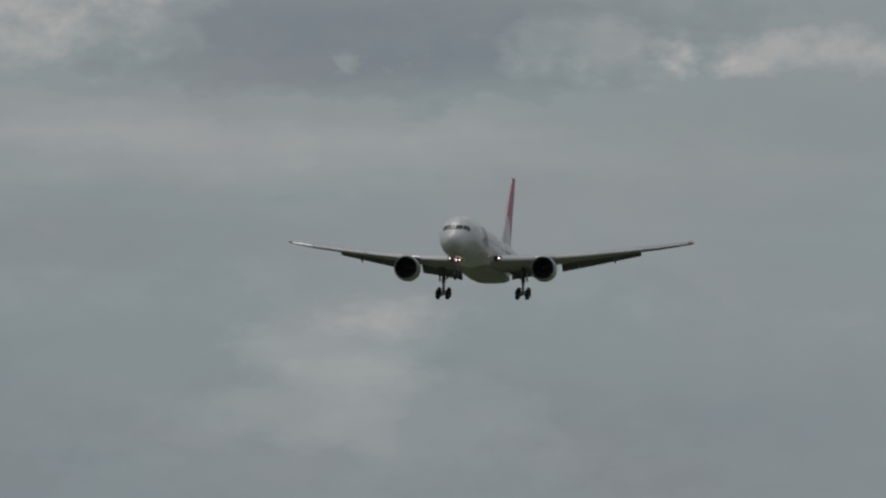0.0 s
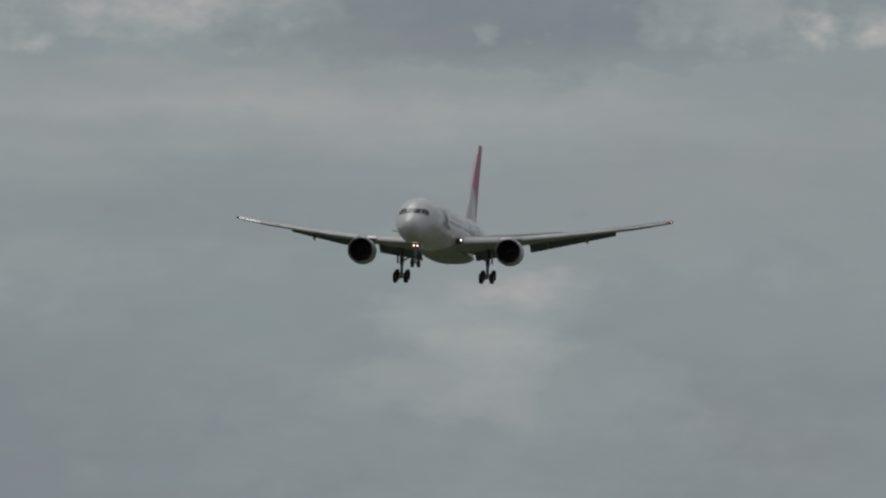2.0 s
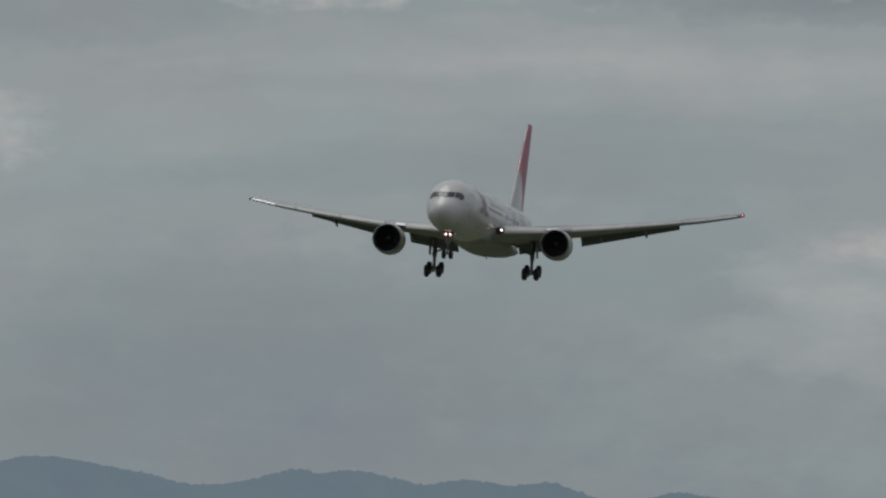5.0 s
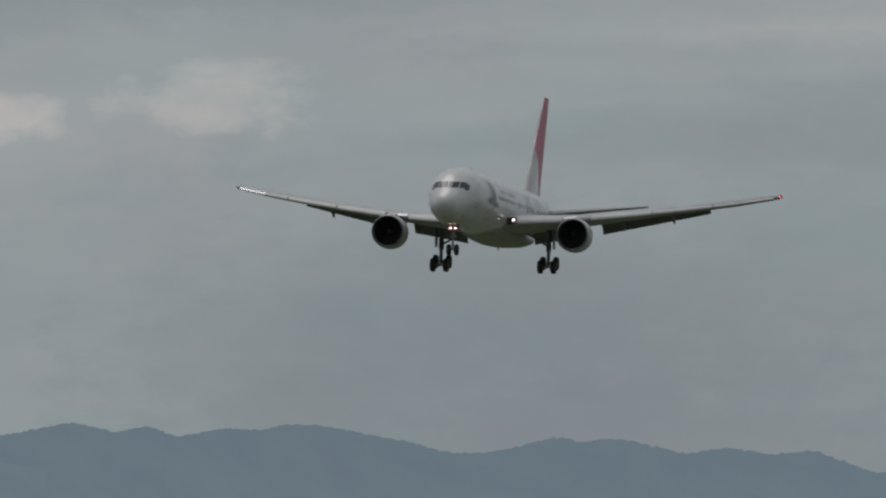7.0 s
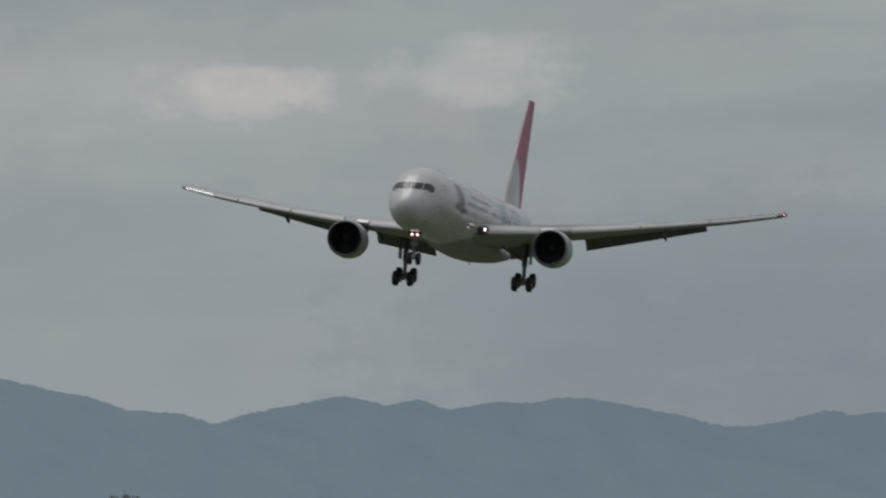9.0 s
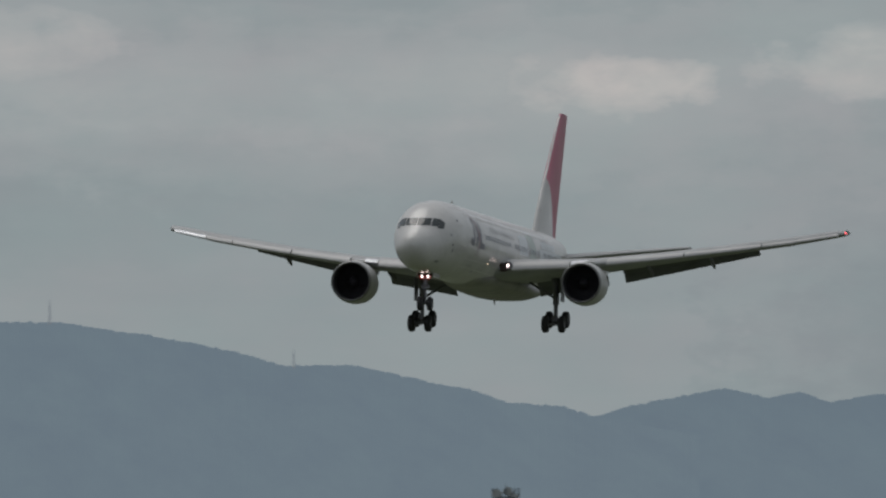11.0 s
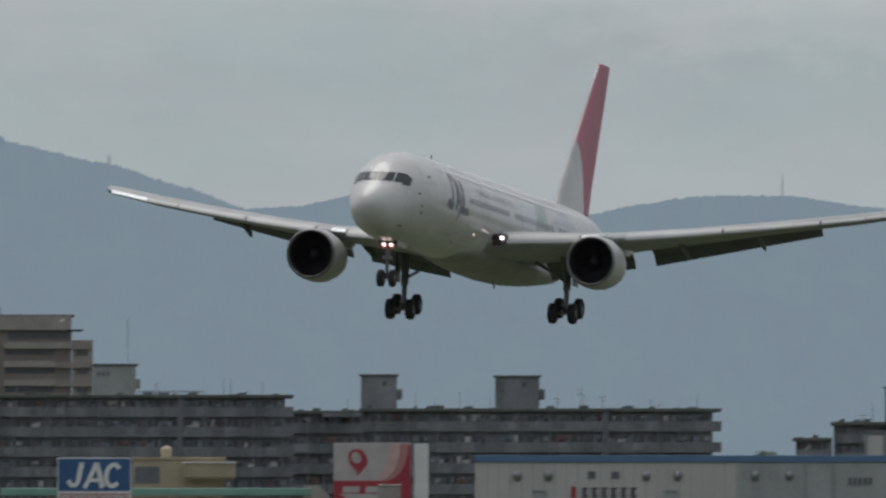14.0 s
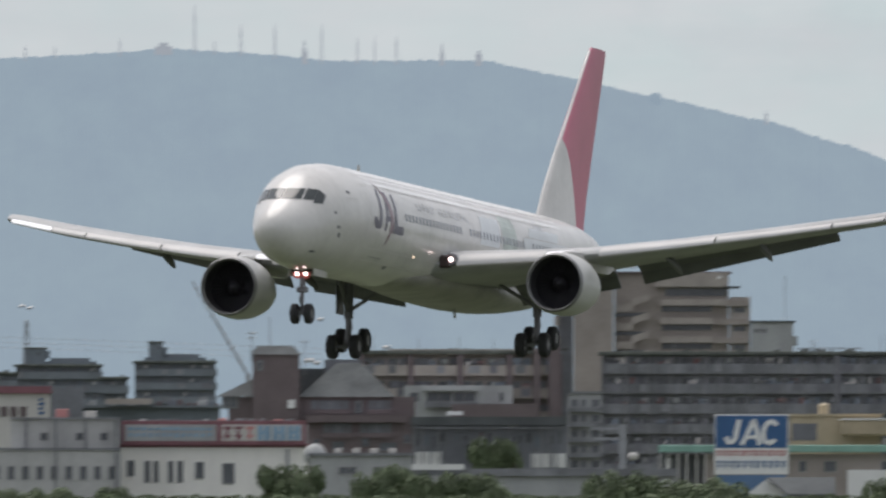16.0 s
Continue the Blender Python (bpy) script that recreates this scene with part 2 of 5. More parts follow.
    rings = []
    for s, w, zt, zb in ((13.5, 0.9, -2.4, -2.95), (16.0, 1.3, -2.2, -3.12), (18.5, 1.65, -2.0, -3.19), (21.0, 1.98, -1.85, -3.25), (23.5, 2.22, -1.8, -3.31), (27.0, 2.36, -1.75, -3.37), (31.0, 2.34, -1.8, -3.40), (34.5, 2.2, -1.9, -3.32), (38.0, 1.8, -2.0, -2.98), (42.0, 0.9, -1.6, -2.3)):
        e = 0.95 - 0.25 * min(1.0, max(0.0, (s - 20) / 8))
        rings.append([(w * math.copysign(abs(math.cos(a)) ** e, math.cos(a)), s - Y0, (zt + zb) / 2 + (zt - zb) / 2 * math.sin(a)) for a in [2 * math.pi * i / 32 for i in range(32)]])
    loft(bm, rings)
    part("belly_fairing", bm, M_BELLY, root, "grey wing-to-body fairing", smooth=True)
    # cockpit panes
    for side in (1, -1):
        for x0, x1, z0, z1, r in ((0.018, 0.83, 0.67, 1.20, 0.0), (0.895, 1.275, 0.65, 1.21, 0.04), (1.28, 1.58, 0.50, 1.18, 0.26)):
            bm = bmesh.new()
            n, grid = 6, []
            for i in range(n + 1):
                rowv = []
                for j in range(n + 1):
                    x, z = x0 + (x1 - x0) * i / n, z0 + (z1 - z0) * j / n - r * i / n * j / n
                    s = station(x, z)
                    rowv.append(bm.verts.new((side * (x + 0.01), s - Y0 - 0.018, z + DZ + 0.008)))
                grid.append(rowv)
            for i in range(n):
                for j in range(n):
                    bm.faces.new((grid[i][j], grid[i + 1][j], grid[i + 1][j + 1], grid[i][j + 1]))
            part("windscreen_pane", bm, M_GLASS, fus, smooth=True)
    # cabin windows, doors, livery
    for side in (1, -1):
        s = 9.2
        while s < 44:
            if s > 12.7 and not (22.6 < s < 23.4 or 33.0 < s < 34.2):
                part("cabin_window", patch(bmesh.new(), (side, ((s, 0.38), (s + 0.24, 0.38), (s + 0.24, 0.72), (s, 0.72))), 0.022, 2), M_CABIN, fus)
            s += 0.56
        for s0, w, z0, z1 in ((5.1, 1.07, -0.95, 0.95), (33.1, 1.0, -0.95, 0.95), (45.2, 1.0, -0.6, 1.2)):
            bm = bmesh.new()
            e = 0.038
            for a, b, c, d in ((s0, s0 + w, z0, z0 + e), (s0, s0 + w, z1 - e, z1), (s0, s0 + e, z0, z1), (s0 + w - e, s0 + w, z0, z1)):
                patch(bm, (side, ((a, c), (b, c), (b, d), (a, d))), 0.014, 4)
            part("door_outline", bm, M_SEAM, fus)
        # dark slanted strokes of the airline's mark, with a dull red arc through them
        def ribbon(bm, pts, lift):
            """A band on the skin through (station, height, width)."""
            for (s0, z0, w0), (s1, z1, w1) in zip(pts, pts[1:]):
                patch(bm, (side, ((s1 - w1 / 2, z1), (s1 + w1 / 2, z1), (s0 + w0 / 2, z0), (s0 - w0 / 2, z0))), lift, 3)
            return bm

        for strokes, words in (((((9.55, 1.62, 0.38), (9.30, 0.9, 0.38), (9.12, 0.2, 0.48), (8.98, -0.05, 0.6), (8.80, -0.26, 0.5)), ((8.42, 0.28, 0.35), (8.45, 0.0, 0.6), (8.72, -0.26, 0.6))), "dark grey hooked stroke of the airline mark"),
                               ((((10.62, 1.58, 0.55), (10.25, 0.75, 0.38), (9.85, -0.28, 0.38)), ((10.64, 1.58, 0.38), (10.85, 0.7, 0.38), (10.95, -0.3, 0.5)), ((10.5, 0.42, 0.8), (10.45, 0.18, 0.9))), "dark grey double stroke of the airline mark"),
                               ((((11.75, 1.52, 0.38), (11.60, 0.8, 0.38), (11.48, -0.02, 0.5)), ((12.0, 0.06, 1.45), (11.98, -0.34, 1.55))), "dark grey footed stroke of the airline mark")):
            bm = bmesh.new()
            for pts in strokes:
                ribbon(bm, pts, 0.016)
            part("marking", bm, M_MARK, fus, words)
        arc = [(9.75 + 1.15 * math.sin(2.75 * k / 9), 2.0 - 3.0 * k / 9, 0.08 + 0.42 * math.sin(math.pi * k / 9)) for k in range(10)]
        part("marking", ribbon(bmesh.new(), arc, 0.021), M_REDMARK, fus, "dull red arc of the airline mark")
        s = 15.6
        for i in range(13):
            bm = bmesh.new()
            patch(bm, (side, ((s, 1.02), (s + 0.13, 1.02), (s + 0.17, 1.38), (s + 0.04, 1.38))), 0.014, 2)
            z = 1.02 if i % 3 == 0 else 1.27 if i % 3 == 1 else 1.14
            patch(bm, (side, ((s + 0.13, z), (s + 0.38, z), (s + 0.4, z + 0.11), (s + 0.15, z + 0.11))), 0.014, 2)
            s += 0.62 if i != 4 else 1.1
            part("letter_bar", bm, M_PALEMARK, fus, "small grey letter bar")
        for s0, s1, z0, z1, m in ((28.9, 31.4, -0.9, 1.75, M_GREENMARK), (32.4, 41.5, -0.6, 0.95, M_BLUEMARK), (25.4, 28.6, 0.1, 1.5, M_BLUEMARK), (35.2, 36.6, 1.0, 1.7, M_PALEMARK), (34.0, 39.0, 1.0, 1.5, M_BLUEMARK)):
            bm = bmesh.new()
            patch(bm, (side, ((s0, z0), (s1, z0), (s1 + 0.8, z1), (s0 + 0.8, z1))), 0.006, 10)
            part("marking", bm, m, fus, "pale picture panel of a special livery")
        for s0, z0, w, h in ((3.9, -0.55, 0.25, 0.12), (4.1, -0.95, 0.2, 0.2), (3.6, 0.1, 0.25, 0.1), (9.0, -1.55, 1.9, 0.03), (2.2, -1.75, 0.5, 0.09), (5.3, 1.15, 0.3, 0.12), (12.2, -1.9, 0.5, 0.14)):
            bm = bmesh.new()
            patch(bm, (side, ((s0, z0), (s0 + w, z0), (s0 + w, z0 + h), (s0, z0 + h))), 0.014, 2)
            part("probe_plate", bm, M_GREYMARK, fus)
    for y, z0 in ((-12.0, 1.9), (4.0, -3.36)):
        bm = bmesh.new()
        up = 0.45 if z0 > 0 else -0.45
        loft(bm, [[(-0.03, y, z0), (0.03, y, z0), (0.03, y + 0.45, z0), (-0.03, y + 0.45, z0)], [(-0.015, y + 0.25, z0 + up), (0.015, y + 0.25, z0 + up), (0.015, y + 0.5, z0 + up), (-0.015, y + 0.5, z0 + up)]])
        part("blade_antenna", bm, M_BELLY, fus)

    # long seams of the skin along the body
    for side in (1, -1):
        for z in (1.72, 2.2, -1.2, -1.72):
            bm = bmesh.new()
            patch(bm, (side, ((7.7, z), (38.4, z), (38.4, z + 0.025), (7.7, z + 0.025))), 0.012, 16)
            part("skin_joint", bm, M_SEAM, fus)
    # whiter strips between the lap joints: the crown's sheen put into the colour
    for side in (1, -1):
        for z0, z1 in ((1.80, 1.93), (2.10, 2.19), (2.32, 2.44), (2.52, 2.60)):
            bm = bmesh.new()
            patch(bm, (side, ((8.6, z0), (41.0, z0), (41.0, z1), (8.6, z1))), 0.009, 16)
            part("crown_sheen", bm, M_CROWNSHEEN, fus, "strip of sheen painted along the white crown")
    # skin joints round the body
    for s in (4.6, 7.6, 16.8, 24.5, 31.5, 38.5, 46.8):
        bm = bmesh.new()
        n, rows_ = 64, []
        for ds in (-0.018, 0.018):
            w, top, bot = body_at(s + ds)
            c, h = (top + bot) / 2, (top - bot) / 2
            rows_.append([bm.verts.new(((w + 0.006) * math.cos(2 * math.pi * i / n), s + ds - Y0, DZ + c + (h + 0.006) * math.sin(2 * math.pi * i / n))) for i in range(n)])
        for i in range(n):
            bm.faces.new((rows_[0][i], rows_[0][(i + 1) % n], rows_[1][(i + 1) % n], rows_[1][i]))
        part("skin_joint", bm, M_SEAM, fus)

    # wings
    SEC = ((1.2, -6.8, 12.6, -1.98, 0.13), (2.6, -5.85, 10.9, -1.86, 0.13), (5.2, -4.1, 9.2, -1.62, 0.12), (8.0, -2.22, 7.6, -1.33, 0.11), (12.0, 0.45, 6.1, -0.74, 0.12), (16.0, 3.1, 4.75, -0.06, 0.14), (20.0, 5.8, 3.6, 0.68, 0.17), (23.0, 7.8, 2.8, 1.33, 0.18), (23.6, 8.3, 2.4, 1.46, 0.17))

    def along(x):
        for a, b in zip(SEC, SEC[1:]):
            if x <= b[0]:
                k = (x - a[0]) / (b[0] - a[0])
                return [a[i] + k * (b[i] - a[i]) for i in range(1, 5)]
        return list(SEC[-1][1:])

    for side in (1, -1):
        bm = bmesh.new()
        loft(bm, [[(side * p[0], p[1], p[2]) for p in foil(x, y, z, c, t, radians(3.0 - 6.0 * x / 23.6))] for x, y, z, c, t in ((s[0], s[1], s[3], s[2], s[4]) for s in SEC)])
        wing = part("wing", bm, M_WING, root, "grey swept wing with drooped slats and flaps", smooth=True)
        # leading-edge slats, hung a little forward and down
        for x0, x1 in ((3.1, 6.6), (8.9, 13.6), (13.7, 18.4), (18.5, 20.6), (20.66, 23.2)):
            bm = bmesh.new()
            rings = []
            for k in range(5):
                x = x0 + (x1 - x0) * k / 4
                y, c, z, t = along(x)
                rings.append([(side * p[0], p[1], p[2]) for p in foil(x, y - 0.30 - 0.02 * c, z - 0.13 - 0.004 * c, 0.16 * c + 0.28, 0.22, radians(-20), 8)])
            loft(bm, rings)
            # only the starboard tip slat is whitened, painting in the sun's reflection
            part("slat", bm, M_TIPEDGE if x0 > 20 and side < 0 else M_SLAT, wing, "starboard outer slat whitened with a painted sun glint" if x0 > 20 and side < 0 else "dull metal leading-edge slat", smooth=True)
        # short bright slat inboard of the engine
        bm = bmesh.new()
        rings = []
        for k in range(3):
            x = 6.7 + 0.5 * k
            y, c, z, t = along(x)
            rings.append([(side * p[0], p[1], p[2]) for p in foil(x, y - 0.45, z + 0.02, 1.2, 0.16, radians(-14), 8)])
        loft(bm, rings)
        part("slat", bm, M_TIPEDGE, wing, "short bright metal slat beside the engine", smooth=True)
        # flaps in two segments, fore and aft
        for x0, x1, size, drop in ((2.9, 7.6, 1.9, 24), (8.7, 17.6, 1.85, 24)):
            for seg, (f, ang) in enumerate(((0.0, drop), (0.62, drop + 16))):
                bm = bmesh.new()
                rings = []
                for k in range(5):
                    x = x0 + (x1 - x0) * k / 4
                    y, c, z, t = along(x)
                    sz = size * (1 - 0.35 * (x - x0) / max(1, x1 - x0) * (x0 > 8))
                    a0 = radians(drop)
                    yy = y + c * 0.93 + f * sz * math.cos(a0)
                    zz = z - 0.03 * c + (0.10 if x0 < 4 else 0.32) - f * sz * math.sin(a0) - math.sin(radians(3.0 - 7.5 * x / 23.6)) * 0.9 * c + (0.28 if x0 < 8 else 0.02)
                    rings.append([(side * p[0], p[1], p[2]) for p in foil(x, yy, zz, sz * (0.7 if seg == 0 else 0.45), 0.13, radians(ang), 8)])
                loft(bm, rings)
                part("flap", bm, M_FLAP, wing, "lowered grey trailing-edge flap", smooth=True)
        # flap track fairings
        for x, ln in ((6.9, 3.6), (10.8, 2.9), (14.8, 2.4)):
            y, c, z, t = along(x)
            bm = bmesh.new()
            rings = []
            for k, r, dz in ((0, 0.04, -0.3), (0.15, 0.17, -0.42), (0.4, 0.25, -0.6), (0.65, 0.26, -0.95), (0.85, 0.2, -1.3), (1.0, 0.04, -1.65)):
                rings.append([(side * x + 0.45 * r * math.cos(a), y + 0.5 * c + ln * k * 1.0, z - 0.02 * c + dz * 0.42 + r * 0.9 * math.sin(a)) for a in [2 * math.pi * i / 12 for i in range(12)]])
            loft(bm, rings)
            part("flap_track_fairing", bm, M_FLAP, wing, smooth=True)
        # landing lamp in the wing root
        bm = bmesh.new()
        bmesh.ops.create_uvsphere(bm, u_segments=16, v_segments=10, radius=0.105, matrix=Matrix.Translation((side * 2.83, -5.98, -1.70)) @ Matrix.Diagonal((1, 0.6, 1, 1)))
        part("landing_lamp", bm, M_LAMP, wing, "lit white landing lamp", smooth=True)
        bm = bmesh.new()
        lathe(bm, [(-0.02, 0.15), (-0.05, 0.26), (0.05, 0.32), (0.25, 0.3)], (side * 2.83, -5.92, -1.70), seg=20)
        part("lamp_bowl_and_halo", bm, M_STEEL, wing, smooth=True)
        bm = bmesh.new()
        box(bm, side * 2.25, side * 2.78, -6.06, -5.5, -2.1, -1.5, 0.08)
        part("lamp_recess", bm, M_RECESS, wing, "dark brown lamp recess")
        bm = bmesh.new()
        bmesh.ops.create_uvsphere(bm, u_segments=12, v_segments=8, radius=0.045, matrix=Matrix.Translation(skin(15.4, -1.15, side, 0.02)))
        part("side_lamp", bm, M_AMBER, wing, "small amber lamp", smooth=True)
        bm = bmesh.new()
        bmesh.ops.create_uvsphere(bm, u_segments=12, v_segments=8, radius=0.09, matrix=Matrix.Translation((side * 23.6, 8.5, 1.5)) @ Matrix.Diagonal((0.7, 2.2, 0.7, 1)))
        part("navigation_light", bm, M_NAVRED if side > 0 else M_CABIN, wing, "red wingtip light" if side > 0 else "", smooth=True)

        # engine with pylon
        ex, ey, ez = side * 7.95, -6.35, -2.86
        bm = bmesh.new()
        lathe(bm, [(1.05, 1.20), (0.7, 1.21), (0.35, 1.22), (0.12, 1.24), (0.03, 1.27), (0.0, 1.31), (0.05, 1.35), (0.2, 1.39), (0.6, 1.44), (1.2, 1.47), (1.9, 1.47), (2.7, 1.40), (3.5, 1.26), (4.1, 1.12), (4.12, 1.08), (3.6, 1.04), (2.6, 1.0)], (ex, ey, ez), seg=48)
        eng = part("engine_cowl", bm, M_COWL, root, "pale grey engine cowl", smooth=True)
        bm = bmesh.new()
        lathe(bm, [(0.13, 1.235), (0.04, 1.262), (-0.012, 1.31), (0.05, 1.358), (0.16, 1.388)], (ex, ey, ez), seg=48)
        part("intake_lip", bm, M_LIP, eng, "dull metal intake lip", smooth=True)
        bm = bmesh.new()
        lathe(bm, [(0.2, 1.225), (1.25, 1.19), (1.3, 0.0001)], (ex, ey, ez), seg=48)
        part("intake_duct", bm, M_DARK, eng, smooth=True)
        bm = bmesh.new()
        for i in range(34):
            a = 2 * math.pi * i / 34
            for r0, r1, tw0, tw1 in ((0.38, 1.15, 0.5, 0.95),):
                u = Vector((math.cos(a), 0, math.sin(a)))
                w = Vector((-math.sin(a), 0, math.cos(a)))
                c0, c1 = Vector((ex, ey + 1.15, ez)) + u * r0, Vector((ex, ey + 1.12, ez)) + u * r1
                d0, d1 = w * 0.04 * math.sin(tw0) * 2 + Vector((0, 0.1, 0)), w * 0.11 * math.sin(tw1) + Vector((0, 0.07, 0))
                bm.faces.new([bm.verts.new(p) for p in (c0 - d0, c0 + d0, c1 + d1, c1 - d1)])
        tagged(part("fan", bm, M_FAN, eng, "dark fan blades"), kind="stuff")
        bm = bmesh.new()
        lathe(bm, [(0.62, 0.001), (0.68, 0.1), (0.85, 0.24), (1.1, 0.38), (1.25, 0.4)], (ex, ey, ez), seg=24)
        part("spinner", bm, M_FAN, eng, smooth=True)
        bm = bmesh.new()
        lathe(bm, [(3.3, 1.0), (4.2, 0.92), (5.2, 0.72), (6.0, 0.55), (6.02, 0.5), (5.4, 0.42), (6.6, 0.18), (6.9, 0.02)], (ex, ey, ez), seg=32)
        part("core_nozzle", bm, M_STEEL, eng, "dark metal exhaust nozzle", smooth=True)
        bm = bmesh.new()
        rings = []
        for y, z0, z1, w in ((-5.0, -1.55, -1.42, 0.05), (-4.0, -1.6, -1.28, 0.2), (-2.3, -1.8, -1.2, 0.24), (0.0, -2.0, -1.3, 0.24), (2.5, -1.95, -1.4, 0.16), (3.8, -1.65, -1.5, 0.03)):
            rings.append([(ex - w, y, z0), (ex + w, y, z0), (ex + w, y, z1), (ex, y, z1 + 0.06), (ex - w, y, z1)])
        loft(bm, rings)
        part("pylon", bm, M_WHITE, eng, smooth=True)

        # main gear: strut, leaning bogie, four wheels
        gx, gy = side * 4.65, 2.35
        gear = part("main_gear_strut", rod(rod(bmesh.new(), (gx, gy + 0.1, -1.6), (gx, gy, -3.9), 0.22), (gx, gy, -3.8), (gx, gy, -5.03), 0.15), M_STEEL, root, "dark steel main landing gear leg", smooth=True)
        bm = bmesh.new()
        rod(bm, (gx, gy + 0.15, -3.5), (gx - side * 2.0, gy + 0.2, -2.3), 0.09)
        rod(bm, (gx, gy, -3.7), (gx, gy - 1.5, -2.2), 0.08)
        rod(bm, (gx, gy + 0.1, -4.8), (gx, gy + 0.5, -4.3), 0.05)
        rod(bm, (gx, gy + 0.5, -4.3), (gx, gy + 0.15, -3.75), 0.05)
        part("brace", bm, M_STEEL, gear)
        bm = bmesh.new()
        box(bm, gx + side * 0.42, gx + side * 0.48, gy - 0.55, gy + 0.65, -3.7, -1.9, 0.02)
        part("gear_door", bm, M_STEEL, gear, "dark grey gear door")
        tilt, gz = math.tan(radians(15)), -5.08
        part("bogie_beam", rod(bmesh.new(), (gx, gy - 0.8, gz - 0.8 * tilt), (gx, gy + 0.8, gz + 0.8 * tilt), 0.12), M_STEEL, gear, smooth=True)
        for dy in (-0.71, 0.71):
            part("axle", rod(bmesh.new(), (gx - 0.6, gy + dy, gz + dy * tilt), (gx + 0.6, gy + dy, gz + dy * tilt), 0.08), M_STEEL, gear)
            for dx in (-0.57, 0.57):
                wheel(gear, gx + dx, gy + dy, gz + dy * tilt, 0.58, 0.22)

    # nose gear
    ny = -20.45
    gear = part("nose_gear_strut", rod(rod(bmesh.new(), (0, ny, -2.4), (0, ny, -4.1), 0.13), (0, ny, -4.0), (0, ny - 0.05, -5.1), 0.085), M_STEEL, root, "pale steel nose landing gear leg", smooth=True)
    part("axle", rod(bmesh.new(), (-0.4, ny - 0.05, -5.1), (0.4, ny - 0.05, -5.1), 0.06), M_STEEL, gear)
    bm = rod(bmesh.new(), (0, ny, -3.7), (0, ny + 1.3, -2.6), 0.06)
    rod(bm, (0, ny - 0.1, -4.0), (0, ny - 0.38, -4.4), 0.04)
    rod(bm, (0, ny - 0.38, -4.4), (0, ny - 0.08, -4.9), 0.04)
    box(bm, -0.26, 0.26, ny - 0.16, ny + 0.1, -4.12, -3.86, 0.04)
    part("brace", bm, M_STEEL, gear)
    for dx in (-0.33, 0.33):
        wheel(gear, dx, ny - 0.05, -5.1, 0.47, 0.17)
        bm = bmesh.new()
        box(bm, dx * 1.75 - 0.02, dx * 1.75 + 0.02, ny - 0.2, ny + 1.9, -3.35, -2.6, 0.01)
        part("gear_door", bm, M_WHITE, gear, "white nose gear door")
        bm = bmesh.new()
        bmesh.ops.create_uvsphere(bm, u_segments=14, v_segments=8, radius=0.085, matrix=Matrix.Translation((dx * 0.62, ny - 0.2, -3.28)) @ Matrix.Diagonal((1, 0.6, 1, 1)))
        part("landing_lamp", bm, M_LAMP, gear, "lit white landing lamp", smooth=True)
        bm = bmesh.new()
        lathe(bm, [(-0.04, 0.14), (-0.06, 0.2), (0.02, 0.21), (0.18, 0.12)], (dx * 0.62, ny - 0.16, -3.28), seg=18)
        # bowl coloured and lit red as the lamp's halo
        part("lamp_bowl_and_halo", bm, M_HALO, gear, smooth=True)
    bm = box(bmesh.new(), -0.46, 0.46, ny - 0.32, ny + 1.7, -3.2, -2.9, 0.04)
    part("gear_bay", bm, M_RECESS, gear, "dark brown mouth of the nose gear bay")
    bm = bmesh.new()
    bmesh.ops.create_uvsphere(bm, u_segments=10, v_segments=6, radius=0.05, matrix=Matrix.Translation((-0.2, ny - 0.2, -2.98)))
    part("taxi_lamp", bm, M_AMBER, gear, "small amber lamp", smooth=True)

    # fin: white forward, red behind
    bm = bmesh.new()
    rings = []
    for z, y, c in ((1.2, 17.9, 8.6), (2.2, 18.6, 8.0), (3.4, 19.55, 7.45), (5.0, 21.1, 6.6), (7.0, 23.3, 5.3), (9.0, 25.45, 4.05), (10.6, 27.15, 3.05), (10.85, 27.6, 2.65)):
        rings.append(foil(0, y, z, c, 0.10, 0, 16, True))
    loft(bm, rings)
    for co, no in (((0, 22.05, 5.8), (0, 1, -1.08)), ((0, 22.35, 5.8), (0, 1, 0.54))):
        bmesh.ops.bisect_plane(bm, geom=bm.verts[:] + bm.edges[:] + bm.faces[:], plane_co=co, plane_no=Vector(no).normalized())
    fin = part("fin", bm, [M_WHITE, M_RED], root, "tail fin, red with a white lower leading part", smooth=True)
    for p in fin.data.polygons:
        c = p.center
        if (c.y - 22.05) - 1.08 * (c.z - 5.8) > 0 and (c.y - 22.35) + 0.54 * (c.z - 5.8) > 0:
            p.material_index = 1
    for side in (1, -1):
        bm = bmesh.new()
        loft(bm, [[(side * p[0], p[1], p[2]) for p in foil(x, y, z, c, 0.09, radians(-1), 10)] for x, y, z, c in ((0.4, 21.0, 0.20, 6.4), (1.6, 21.8, 0.38, 5.9), (5.0, 24.2, 0.88, 4.2), (9.0, 27.0, 1.42, 2.4), (9.3, 27.4, 1.47, 1.7))])
        part("tailplane", bm, M_WING, root, "grey swept tailplane", smooth=True)
    return root


def wheel(parent, x, y, z, r, h):
    bm = bmesh.new()
    lathe(bm, [(-h, r * 0.5), (-h, r * 0.8), (-h * 0.8, r * 0.95), (-h * 0.35, r), (h * 0.35, r), (h * 0.8, r * 0.95), (h, r * 0.8), (h, r * 0.5), (h * 0.6, r * 0.48), (h * 0.6, 0.001)], (x, y, z), "X", 28)
    t = part("tyre", bm, M_TIRE, parent, smooth=True)
    bm = bmesh.new()
